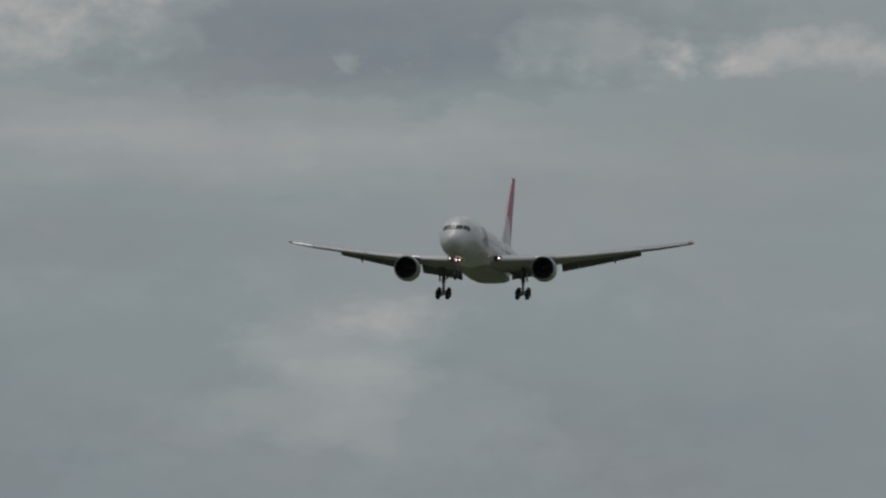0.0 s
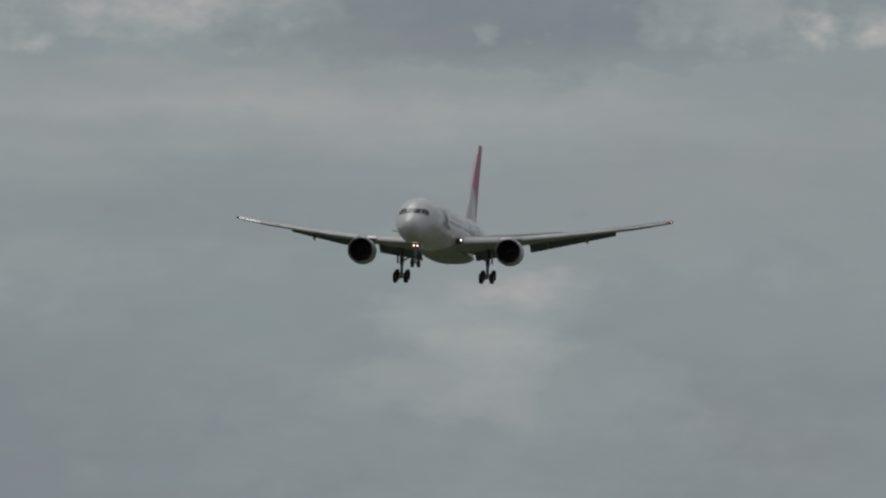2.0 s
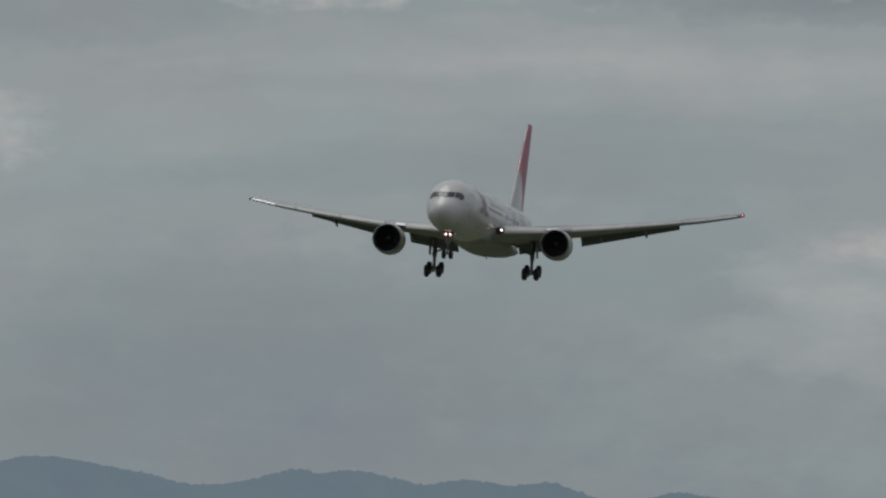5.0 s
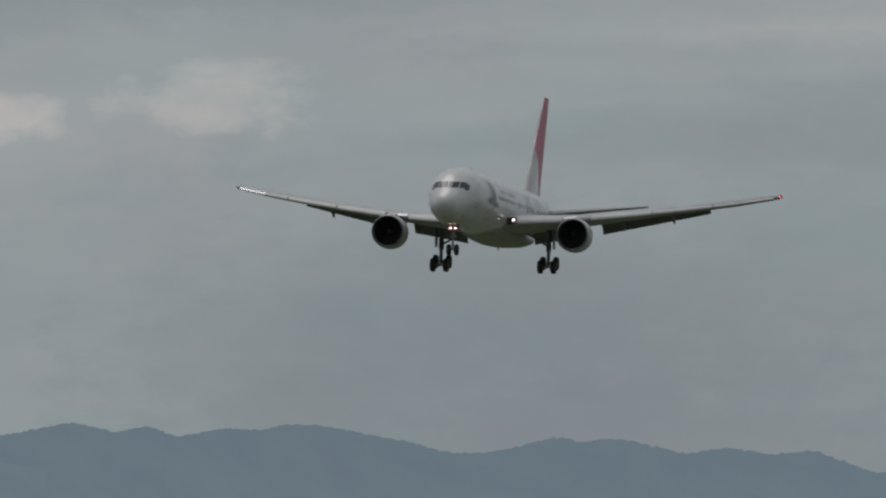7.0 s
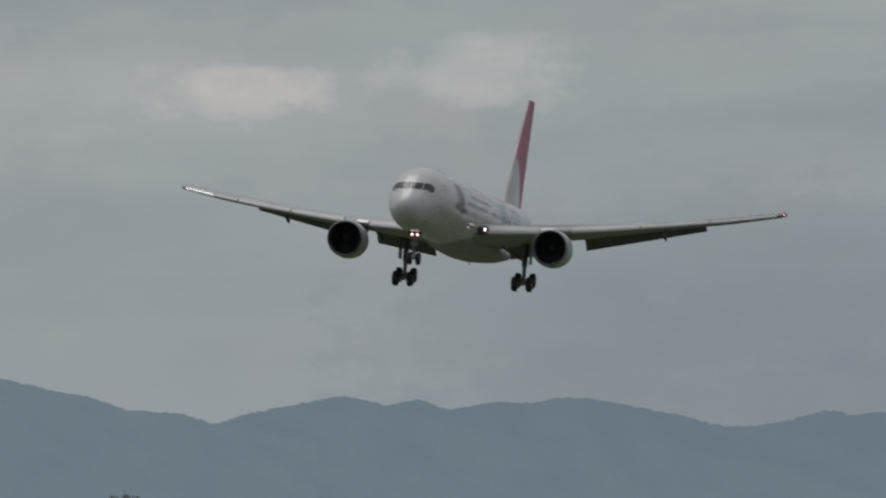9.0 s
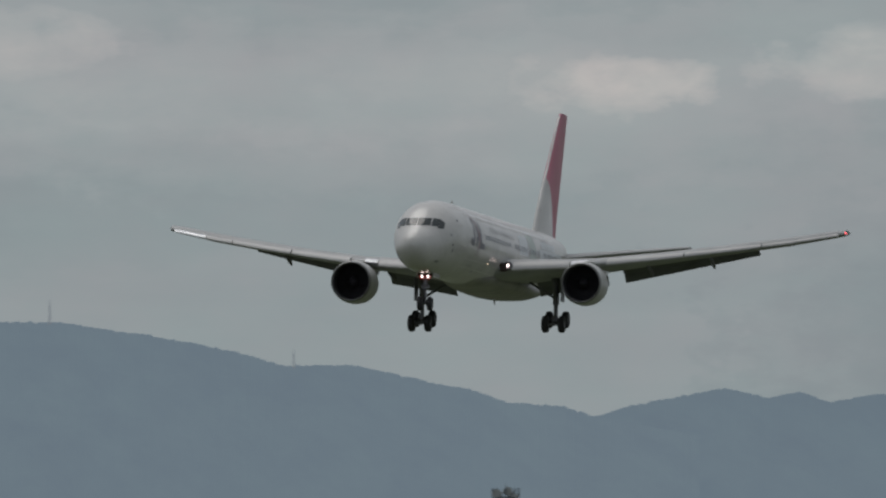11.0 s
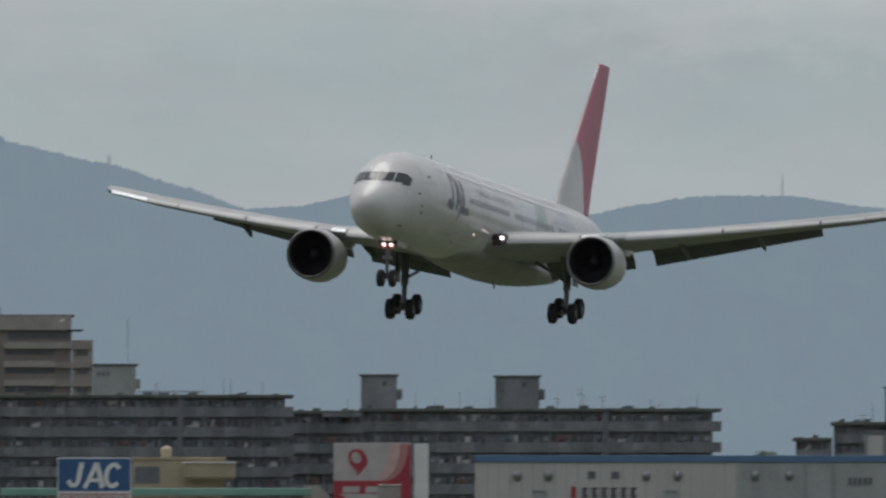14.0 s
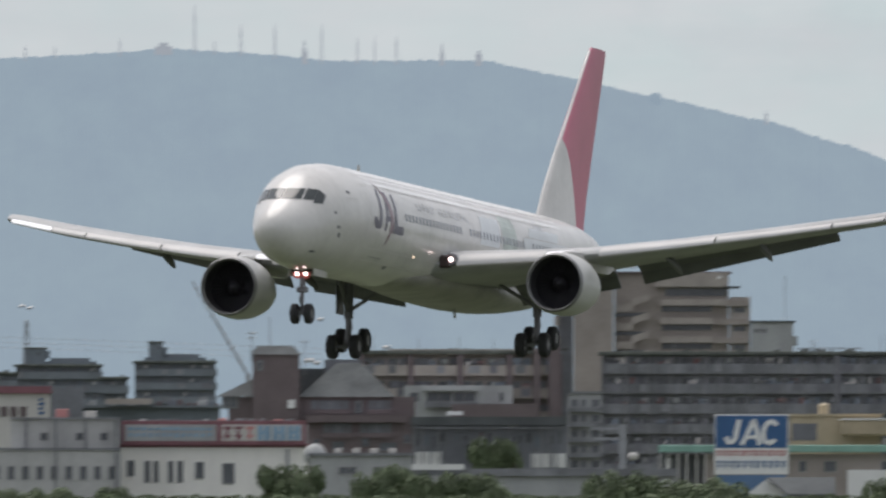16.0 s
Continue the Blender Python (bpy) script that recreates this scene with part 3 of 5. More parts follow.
    lathe(bm, [(-h * 0.7, 0.001), (-h * 0.85, r * 0.3), (-h * 0.8, r * 0.52), (h * 0.8, r * 0.52), (h * 0.85, r * 0.3), (h * 0.7, 0.001)], (x, y, z), "X", 20)
    part("hub", bm, M_HUB, parent, smooth=True)


airliner = build_airliner()


# ---- ground, mountains and cloud ----
M_GRASS = mat("airfield_grass", (0.06, 0.075, 0.035), 0.9, 0, 0.4, 30, 3, 0.3)


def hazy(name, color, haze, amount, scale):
    """Far wooded slope: the wood's own colour, with the air's haze mixed in as surface emission."""
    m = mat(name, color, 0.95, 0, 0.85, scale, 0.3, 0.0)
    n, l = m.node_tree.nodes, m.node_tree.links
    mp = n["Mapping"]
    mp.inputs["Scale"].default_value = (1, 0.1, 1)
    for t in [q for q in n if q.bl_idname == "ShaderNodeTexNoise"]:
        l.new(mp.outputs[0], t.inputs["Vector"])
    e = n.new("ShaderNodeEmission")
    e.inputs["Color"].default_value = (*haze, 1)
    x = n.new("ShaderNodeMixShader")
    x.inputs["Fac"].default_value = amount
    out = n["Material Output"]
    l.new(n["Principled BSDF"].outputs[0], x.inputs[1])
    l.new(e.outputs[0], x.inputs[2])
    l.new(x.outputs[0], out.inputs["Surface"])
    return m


# haze is painted into these far surfaces as glow; no air is modelled
M_MOUNT = hazy("wooded_slope_painted_haze", (0.05, 0.07, 0.05), (0.157, 0.207, 0.252), 0.79, 14)
M_MAST = hazy("steel_painted_haze", (0.12, 0.12, 0.12), (0.175, 0.20, 0.225), 0.86, 5)

bm = bmesh.new()
box(bm, -4800, 4800, -600, 4800, -2.0, 0.0)
tagged(part("ground", bm, M_GRASS), "flat grassy airfield and plain reaching the hills", "ground", kind="structure")

# summits and saddles along the skyline: bearing, height
NEAR_RANGE = ((-700, 150), (-300, 118), (0, 104), (200, 94), (290, 86), (420, 93), (600, 108), (850, 107), (1000, 136), (1160, 172), (1350, 213), (1500, 258), (1600, 294), (1700, 288),
              (1780, 270), (1840, 262), (1930, 275), (2080, 327), (2200, 305), (2300, 285), (2412, 270), (2560, 271), (2690, 289), (2800, 307), (2870, 322), (2970, 348), (3075, 346), (3280, 387), (3370, 414), (3450, 418), (3520, 440), (3700, 470))
FAR_RANGE = ((3300, 470), (3440, 452), (3512, 437), (3580, 418), (3650, 404), (3745, 387), (3815, 404), (3875, 394), (3930, 412), (4010, 398), (4075, 400), (4125, 391), (4180, 392), (4300, 414), (4420, 441),
             (4480, 440), (4606, 413), (4641, 421), (4711, 416), (4830, 442), (4900, 432), (4980, 443), (5055, 438), (5170, 477), (5280, 455), (5400, 475), (5700, 470), (6200, 490), (7200, 480))


def skyline(points, u):
    for (a, p), (b, q) in zip(points, points[1:]):
        if u <= b:
            k = (u - a) / (b - a)
            k = 0.6 * k + 0.4 * k * k * (3 - 2 * k)
            return p + (q - p) * k
    return points[-1][1]


def mountain(points, d0, d1, step, name, label):
    """A range as relief: the crest at d1 metres, spurs and gullies running down to its foot at d0."""
    bm = bmesh.new()
    u, cols = points[0][0], []
    while u <= points[-1][0]:
        v = skyline(points, u)
        v += 2.2 * noise.noise((u / 37.0, d1, 0)) + 3.0 * noise.noise((u / 11.0, 7.0, d1)) + 2.8 * noise.noise((u / 5.0, 3.0, d1))
        col = []
        for j in range(15):
            k = j / 14.0
            top = EYE.z + (820 - v) / F * d1
            d = d0 + (d1 - d0) * k
            spur = noise.fractal((u / 160.0 + 0.6 * k, k * 1.3, d1 / 1000), 0.9, 2.1, 5)
            z = top * (k ** 0.75) * (1 + 0.07 * spur * (1 - k) * 2)
            p = spot(u, 820, d + 25 * spur * (1 - k))
            col.append(bm.verts.new((p.x, p.y, max(-1.0, z) if j else -1.5)))
        cols.append(col)
        u += step
    for p, q in zip(cols, cols[1:]):
        for j in range(14):
            bm.faces.new((p[j], q[j], q[j + 1], p[j + 1]))
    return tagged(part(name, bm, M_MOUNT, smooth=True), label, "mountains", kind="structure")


mountain(FAR_RANGE, 4350, 4780, 3, "backdrop_far_range", "blue-grey hazy wooded ridge on the skyline")
near_range = mountain(NEAR_RANGE, 4050, 4600, 3, "backdrop_near_range", "blue-grey hazy wooded mountain carrying masts")


def cloud_material():
    m = bpy.data.materials.new("overcast_cloud")
    m.use_nodes = True
    n, l = m.node_tree.nodes, m.node_tree.links
    n.clear()
    out, em = n.new("ShaderNodeOutputMaterial"), n.new("ShaderNodeEmission")
    l.new(em.outputs[0], out.inputs["Surface"])
    uv = n.new("ShaderNodeUVMap")
    uv.uv_map = "UVMap"

    def math_(op, a, b=None, c=None, clamp=False):
        q = n.new("ShaderNodeMath")
        q.operation, q.use_clamp = op, clamp
        for i, x in enumerate((a, b, c)):
            if x is None:
                continue
            if isinstance(x, (int, float)):
                q.inputs[i].default_value = x
            else:
                l.new(x, q.inputs[i])
        return q.outputs[0]

    def noise_(sx, sy, detail, off, rough=0.55):
        mp = n.new("ShaderNodeMapping")
        mp.inputs["Scale"].default_value, mp.inputs["Location"].default_value = (sx, sy, 1), (off, off * 0.7, off)
        l.new(uv.outputs[0], mp.inputs["Vector"])
        t = n.new("ShaderNodeTexNoise")
        t.inputs["Scale"].default_value, t.inputs["Detail"].default_value, t.inputs["Roughness"].default_value = 1, detail, rough
        l.new(mp.outputs[0], t.inputs["Vector"])
        return t.outputs["Fac"]

    broad = noise_(1.1, 3.2, 3, 2.0)
    mid = noise_(3.2, 5.2, 6, 5.0, 0.6)
    puff = noise_(9.0, 15.0, 8, 21.0, 0.6)
    billow = noise_(11.0, 15.0, 6, 63.0, 0.55)
    warp = noise_(6.0, 9.0, 5, 9.0, 0.6)
    sep = n.new("ShaderNodeSeparateXYZ")
    l.new(uv.outputs[0], sep.inputs[0])
    X = math_("ADD", sep.outputs["X"], math_("MULTIPLY_ADD", warp, 0.44, -0.22))
    Y = math_("ADD", sep.outputs["Y"], math_("MULTIPLY_ADD", noise_(4.0, 10.0, 6, 44.0, 0.62), 0.13, -0.065))
    val = math_("MULTIPLY_ADD", broad, 0.16, -0.08)
    streak = noise_(1.3, 13.0, 5, 14.0, 0.5)
    val = math_("ADD", val, math_("MULTIPLY_ADD", mid, 0.12, -0.06))
    val = math_("ADD", val, math_("MULTIPLY_ADD", streak, 0.09, -0.045))
    # banks of cloud: bearing, height, half length, half height, lighter or darker
    for u0, v0, a, b, k in ((5.66, 0.475, 0.50, 0.085, -0.30), (6.03, 0.458, 0.16, 0.055, 0.30), (6.36, 0.45, 0.20, 0.05, 0.27), (5.07, 0.50, 0.24, 0.07, 0.28), (5.35, 0.33, 0.5, 0.05, 0.06), (5.608, 0.437, 0.05, 0.024, 0.30), (5.58, -0.06, 0.17, 0.08, 0.15), (5.53, -0.15, 0.15, 0.08, 0.13), (5.70, -0.20, 0.19, 0.07, 0.11), (5.36, -0.20, 0.10, 0.05, 0.07), (5.52, -0.24, 0.38, 0.15, 0.06),
                            (4.60, 0.445, 0.14, 0.055, 0.30), (3.985, 0.185, 0.14, 0.055, 0.22), (3.585, 0.15, 0.13, 0.045, 0.20), (3.8, 0.22, 0.55, 0.12, 0.07), (2.45, 0.225, 0.16, 0.05, 0.16), (4.80, 0.33, 0.45, 0.045, 0.10), (3.2, 0.36, 0.6, 0.06, -0.12), (4.1, 0.40, 0.35, 0.06, -0.10), (5.5, -0.33, 1.3, 0.28, -0.16), (4.4, -0.30, 0.5, 0.25, -0.12), (5.3, 0.27, 0.8, 0.05, 0.10), (3.0, 0.10, 0.8, 0.12, 0.12), (1.9, 0.20, 0.8, 0.2, 0.08), (2.3, -0.05, 0.9, 0.10, -0.06), (4.95, 0.12, 0.5, 0.05, -0.08), (4.62, 0.18, 0.35, 0.06, 0.06), (5.62, -0.02, 0.10, 0.03, 0.12)):
        dx = math_("MULTIPLY_ADD", X, 1 / a, -u0 / a)
        dy = math_("MULTIPLY_ADD", Y, 1 / b, -v0 / b)
        r2 = math_("ADD", math_("MULTIPLY", dx, dx), math_("MULTIPLY", dy, dy))
        if k > 0.25:
            r2 = math_("ADD", r2, math_("MULTIPLY_ADD", billow, 4.2, -2.1))
            fall = math_("MULTIPLY_ADD", r2, -0.62, 1.0, True)
        else:
            r2 = math_("MULTIPLY", r2, math_("MULTIPLY_ADD", puff, 2.2, -0.1))
            fall = math_("SUBTRACT", 1.15, math_("MULTIPLY", r2, 0.6), None, True)
        tex = math_("MULTIPLY_ADD", puff, 1.7, 0.1)
        val = math_("ADD", val, math_("MULTIPLY", math_("MULTIPLY", fall, tex), k))
    ramp = n.new("ShaderNodeValToRGB")
    cr = ramp.color_ramp
    cr.elements[0].position, cr.elements[0].color = 0.0, (0.185, 0.215, 0.262, 1)
    cr.elements[1].position, cr.elements[1].color = 1.0, (0.52, 0.487, 0.468, 1)
    for pos, c in ((0.25, (0.219, 0.250, 0.269, 1)), (0.45, (0.260, 0.296, 0.310, 1)), (0.6, (0.316, 0.339, 0.350, 1))):
        cr.elements.new(pos).color = c
    l.new(math_("ADD", val, 0.47), ramp.inputs["Fac"])
    # warm and cool stretches of the cloud deck
    tint = n.new("ShaderNodeValToRGB")
    tint.color_ramp.elements[0].position, tint.color_ramp.elements[0].color = 0.35, (0.978, 1.012, 0.998, 1)
    tint.color_ramp.elements[1].position, tint.color_ramp.elements[1].color = 0.68, (1.03, 0.99, 0.988, 1)
    l.new(noise_(2.2, 4.5, 5, 31.0, 0.6), tint.inputs["Fac"])
    mul = n.new("ShaderNodeMix")
    mul.data_type, mul.blend_type = "RGBA", "MULTIPLY"
    mul.inputs["Factor"].default_value = 1.0
    l.new(ramp.outputs[0], mul.inputs["A"])
    l.new(tint.outputs[0], mul.inputs["B"])
    l.new(mul.outputs["Result"], em.inputs["Color"])
    return m


bm = bmesh.new()
uvl = bm.loops.layers.uv.new("UVMap")
prev = None
for i in range(61):
    u = -1200 + 150 * i
    col = [(bm.verts.new(spot(u, v, 4890)), u / 1000, -v / 1000) for v in (860, 600, 300, 0, -300, -600, -1000, -1500)]
    if prev:
        for j in range(7):
            f = bm.faces.new((prev[j][0], col[j][0], col[j + 1][0], prev[j + 1][0]))
            for lp, c in zip(f.loops, (prev[j], col[j], col[j + 1], prev[j + 1])):
                lp[uvl].uv = (c[1], c[2])
    prev = col
tagged(part("backdrop_cloud", bm, cloud_material()), "grey layered overcast cloud with paler patches", "sky", kind="structure")


# ---- the town under the approach ----
M_CONC = mat("weathered_concrete", (0.245, 0.252, 0.263), 0.85, 0, 0.35, 4, 2, 0.2, streak=0.3)
M_CONC2 = mat("stained_parapet", (0.196, 0.201, 0.212), 0.85, 0, 0.45, 3, 2, 0.2, streak=0.25)
M_TAN = mat("tan_render", (0.312, 0.276, 0.25), 0.85, 0, 0.15, 4, 2, 0.2)
M_TAN2 = mat("pale_tan_render", (0.355, 0.318, 0.288), 0.85, 0, 0.18, 3, 2, 0.2)
M_BROWN = mat("brown_brick_tile", (0.15, 0.12, 0.122), 0.8, 0, 0.2, 3, 3, 0.2)
M_ROOFGREY = mat("dark_roof_sheet", (0.10, 0.108, 0.11), 0.9, 0, 0.3, 3, 2, 0.2, spec=0.2)
M_FLATROOF = mat("mossy_roof_edge", (0.125, 0.135, 0.122), 0.9, 0, 0.35, 2, 2, 0.2, spec=0.2)
# steel made paler and bluer: the tower's haze sits in this colour
M_TOWER = mat("painted_steel_with_haze", (0.17, 0.195, 0.215), 0.6, 0.2, 0.15, 1, 6, 0.0)
M_PANEL = mat("off_white_panel", (0.49, 0.475, 0.445), 0.6, 0, 0.1, 5, 3, 0.05, streak=0.3)
M_GREYW = mat("grey_wall_paint", (0.355, 0.365, 0.362), 0.8, 0, 0.2, 3, 2, 0.15, streak=0.3)
M_CREAM = mat("cream_wall_paint", (0.45, 0.385, 0.275), 0.8, 0, 0.15, 3, 2, 0.15)
M_GREENROOF = mat("verdigris_fascia", (0.20, 0.36, 0.30), 0.6, 0, 0.2, 3, 2, 0.1)
M_BLUE = mat("blue_sign_paint", (0.03, 0.10, 0.235), 0.5, 0, 0.12, 2, 4, 0.05)
M_BLUEBAND = mat("blue_fascia_paint", (0.09, 0.17, 0.30), 0.5, 0, 0.12, 2, 4, 0.05)
M_SIGNW = mat("white_sign_paint", (0.72, 0.72, 0.70), 0.5, 0, 0.06, 2, 4, 0.05)
M_BOARD = mat("weathered_board_paint", (0.47, 0.425, 0.42), 0.6, 0, 0.16, 1.5, 4, 0.05)
M_SIGNRED = mat("red_sign_paint", (0.36, 0.035, 0.055), 0.5, 0, 0.15, 2, 4, 0.05)
M_PINK = mat("faded_red_paint", (0.45, 0.20, 0.19), 0.5, 0, 0.15, 2, 4, 0.05)
M_PALEPINK = mat("bleached_pink_paint", (0.56, 0.38, 0.36), 0.5, 0, 0.2, 1.5, 4, 0.05)
M_MAROON = mat("dull_maroon_paint", (0.20, 0.085, 0.10), 0.6, 0, 0.2, 2, 4, 0.05)
M_WHITEWALL = mat("white_render", (0.77, 0.755, 0.71), 0.75, 0, 0.1, 3, 2, 0.1, streak=0.3)
M_PALEGREY = mat("pale_grey_render", (0.42, 0.42, 0.41), 0.8, 0, 0.2, 3, 2, 0.15, streak=0.3)
M_PALEBLUE = mat("faded_blue_paint", (0.22, 0.34, 0.45), 0.5, 0, 0.2, 1, 4, 0.05)
M_WIN = mat("window_glass", (0.11, 0.118, 0.13), 0.15, 0, 0.2, 2, 4, 0.0)
M_FRAME = mat("aluminium_frame", (0.28, 0.28, 0.28), 0.5, 0.4, 0.1, 1, 6, 0.0)
M_POLE = mat("galvanised_steel", (0.30, 0.31, 0.32), 0.55, 0.5, 0.15, 1, 6, 0.0)
M_LEAF = mat("leaf_green", (0.10, 0.135, 0.068), 0.75, 0, 0.4, 1.5, 3, 0.0)
M_BARK = mat("bark", (0.10, 0.075, 0.055), 0.9, 0, 0.3, 0.5, 8, 0.3)
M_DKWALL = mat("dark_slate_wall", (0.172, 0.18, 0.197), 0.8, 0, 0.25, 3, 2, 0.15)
# far blocks: distance haze is put into these bluer, flatter base colours
M_FARWALL = mat("far_wall_with_haze", (0.155, 0.18, 0.20), 0.85, 0, 0.2, 4, 2, 0.1)
M_FARRAIL = mat("far_parapet_with_haze", (0.17, 0.19, 0.208), 0.85, 0, 0.2, 4, 2, 0.1)
M_FARWIN = mat("far_glass_with_haze", (0.15, 0.168, 0.188), 0.2, 0, 0.2, 2, 4, 0.0)
M_WASH = mat("pale_washing", (0.55, 0.52, 0.50), 0.9, 0, 0.1, 1, 8, 0.1)
M_WASHDARK = mat("dark_washing", (0.17, 0.17, 0.187), 0.9, 0, 0.2, 1, 8, 0.1)
M_WASHBLUE = mat("grey_blue_washing", (0.22, 0.25, 0.29), 0.9, 0, 0.2, 1, 8, 0.1)
M_WASHRED = mat("red_washing", (0.21, 0.125, 0.12), 0.9, 0, 0.1, 1, 8, 0.1)


class Site:
    """A building plot facing the airfield: x along the front, y away from it, z up."""

    def __init__(self, name, u0, u1, d, label, category="building", group=""):
        a, b = spot(u0, 820, d), spot(u1, 820, d)
        self.u0, self.d, self.w = u0, d, math.hypot(b.x - a.x, b.y - a.y)
        self.k = self.w / (u1 - u0)
        m = Matrix.Translation((a.x, a.y, 0)) @ Matrix.Rotation(math.atan2(b.y - a.y, b.x - a.x), 4, "Z")
        self.root = empty(name, m, label, category, group)

    def x(self, u):
        return (u - self.u0) * self.k

    def z(self, v):
        return max(0.0, EYE.z + (820 - v) / F * self.d)

    def slab(self, name, u0, u1, v0, v1, y0, y1, m, label="", bevel=0.0, parent=None):
        """A box from the heights v0 (top) to v1 (bottom; None: the ground)."""
        bm = bmesh.new()
        box(bm, self.x(u0), self.x(u1), y0, y1, 0.0 if v1 is None else self.z(v1), self.z(v0), bevel)
        return part(name, bm, m, parent or self.root, label)

    def window(self, u0, u1, v0, v1, y=0.0, mullion=True):
        x0, x1, z0, z1 = self.x(u0), self.x(u1), self.z(v1), self.z(v0)
        bm = bmesh.new()
        e = 0.07
        for a, b, c, d in ((x0, x1, z0, z0 + e), (x0, x1, z1 - e, z1), (x0, x0 + e, z0 + e, z1 - e), (x1 - e, x1, z0 + e, z1 - e)):
            box(bm, a, b, y - 0.09, y + 0.02, c, d)
        if mullion and x1 - x0 > 1.2:
            box(bm, (x0 + x1) / 2 - 0.03, (x0 + x1) / 2 + 0.03, y - 0.07, y + 0.02, z0 + e, z1 - e)
        f = part("window", bm, M_FRAME, self.root)
        bm = bmesh.new()
        box(bm, x0 + e, x1 - e, y - 0.03, y + 0.015, z0 + e, z1 - e)
        part("pane", bm, M_WIN, f)

    def mast(self, u, v0, v1, r=0.06, y=2.0, name="rooftop_aerial", arms=0):
        bm = rod(bmesh.new(), (self.x(u), y, self.z(v1) - 0.2), (self.x(u), y, self.z(v0)), r, r * 0.6, 6)
        for i in range(arms):
            z = self.z(v0) - 0.3 - 0.5 * i
            rod(bm, (self.x(u) - 0.6 + 0.1 * i, y, z), (self.x(u) + 0.6 - 0.1 * i, y, z), r * 0.6, None, 6)
        return part(name, bm, M_POLE, self.root)


def apartments(u0, u1, v, d, depth, floors, bays, wall, rail, label, seed, boxes=(), open_end=1.1, name="apartment_block"):
    """A balcony-access block: floor slabs with stained parapets before recessed windows, and lift houses on the roof."""
    s = Site(name, u0, u1, d, label, "apartment block", "apartment blocks under the approach")
    rng = random.Random(seed)
    top, w = s.z(v), s.w
    fh = top / floors
    bm = bmesh.new()
    box(bm, 0, w, 1.1, depth, 0, top - 0.35)
    body = part("wall", bm, wall, s.root)
    bm = bmesh.new()
    box(bm, -0.5, w + open_end, -0.35, depth + 0.3, top - 0.35, top + 0.1, 0.05)
    n = int(w / 2.2)
    for i in range(n):
        x = rng.uniform(0, w)
        box(bm, x, x + rng.uniform(0.3, 1.2), 2 + rng.random() * 3, 5.5, top + 0.08, top + rng.uniform(0.15, 0.5))
    part("roof", bm, M_FLATROOF, s.root, "dark weathered flat roof edge")
    bw = w / bays
    for f in range(floors):
        z = f * fh
        bm = bmesh.new()
        box(bm, 0, w + open_end, -0.05, 1.1, z - 0.18, z, 0.0)
        box(bm, 0, w + open_end, -0.05, 0.1, z, z + 1.12, 0.0)
        if open_end:
            box(bm, w + open_end - 0.12, w + open_end, 0.1, 1.1, z, z + 1.12)
        part("balcony", bm, rail, s.root, "stained concrete balcony parapet")
        for b in range(bays):
            x = b * bw
            bm = bmesh.new()
            box(bm, x - 0.08, x + 0.08, 0.15, 1.1, z, z + fh - 0.19)
            part("partition", bm, wall, s.root)
            for x0, x1, z0, z1 in ((0.12, 0.46, 0.1, 2.0), (0.58, 0.88, 0.7, 2.0)):
                bm = bmesh.new()
                box(bm, x + x0 * bw, x + x1 * bw, 1.04, 1.12, z + z0, z + z1)
                wf = part("window", bm, M_FRAME, s.root)
                bm = bmesh.new()
                for q in (0, 1):
                    m_ = (x1 - x0) * bw / 2
                    box(bm, x + x0 * bw + q * m_ + 0.05, x + x0 * bw + (q + 1) * m_ - 0.05, 1.02, 1.05, z + z0 + 0.06, z + z1 - 0.06)
                part("pane", bm, M_FARWIN if wall is M_FARWALL else M_WIN, wf)
            for _ in range(rng.choice((2, 3, 4, 5)) if wall is not M_FARWALL else 0):
                bm = bmesh.new()
                q, ww = x + rng.uniform(0.05, 0.8) * bw, rng.uniform(0.3, 1.2)
                box(bm, q, q + ww, 0.35, 0.40, z + 0.9, z + rng.uniform(1.3, 2.1))
                part("washing", bm, rng.choice((M_WASH, M_WASHDARK, M_WASHDARK, M_WASHBLUE, M_WASHBLUE, M_CONC2, M_WASHRED)) if rng.random() < 0.8 else M_WASHDARK, s.root)
            if rng.random() < 0.5:
                bm = bmesh.new()
                q = x + rng.uniform(0.1, 0.85) * bw
                box(bm, q, q + 0.8, 0.6, 0.9, z + 1.25, z + 1.9, 0.03)
                part("cooling_unit", bm, M_GREYW, s.root)
            if rng.random() < 0.55:
                bm = bmesh.new()
                q0 = x + rng.uniform(0, 0.5) * bw
                box(bm, q0, q0 + rng.uniform(0.25, 0.5) * bw, -0.075, -0.052, z + 0.1, z + 1.05)
                part("parapet_panel", bm, rng.choice((M_CONC, M_CONC2, M_WASHDARK)), s.root)
    for b in ([round(bays * 0.68)] if rail is M_CONC2 and bays > 4 else range(0, bays + 1, 2) if rail is M_TAN2 else ()):
        bm = bmesh.new()
        box(bm, b * bw - 0.4, b * bw + 0.4, -0.12, 1.1, 0, top - 0.36)
        part("stair_bay", bm, M_WASHDARK if rail is M_CONC2 else M_BROWN, s.root)
    for i in range(bays * (2 if rail is M_CONC2 else 0)):
        x = w * (i + rng.random()) / (2 * bays)
        bm = rod(bmesh.new(), (x, -0.1, 0), (x, -0.1, top - 0.36), 0.06, None, 6)
        part("downpipe", bm, M_FRAME if i % 2 else M_WASHDARK, s.root)
    for i in range(int(w / 6)):
        x = rng.uniform(1, w - 1)
        bm = rod(bmesh.new(), (x, 3, top), (x, 3, top + rng.uniform(1.2, 2.6)), 0.05, 0.03, 5)
        part("roof_aerial", bm, M_POLE, s.root)
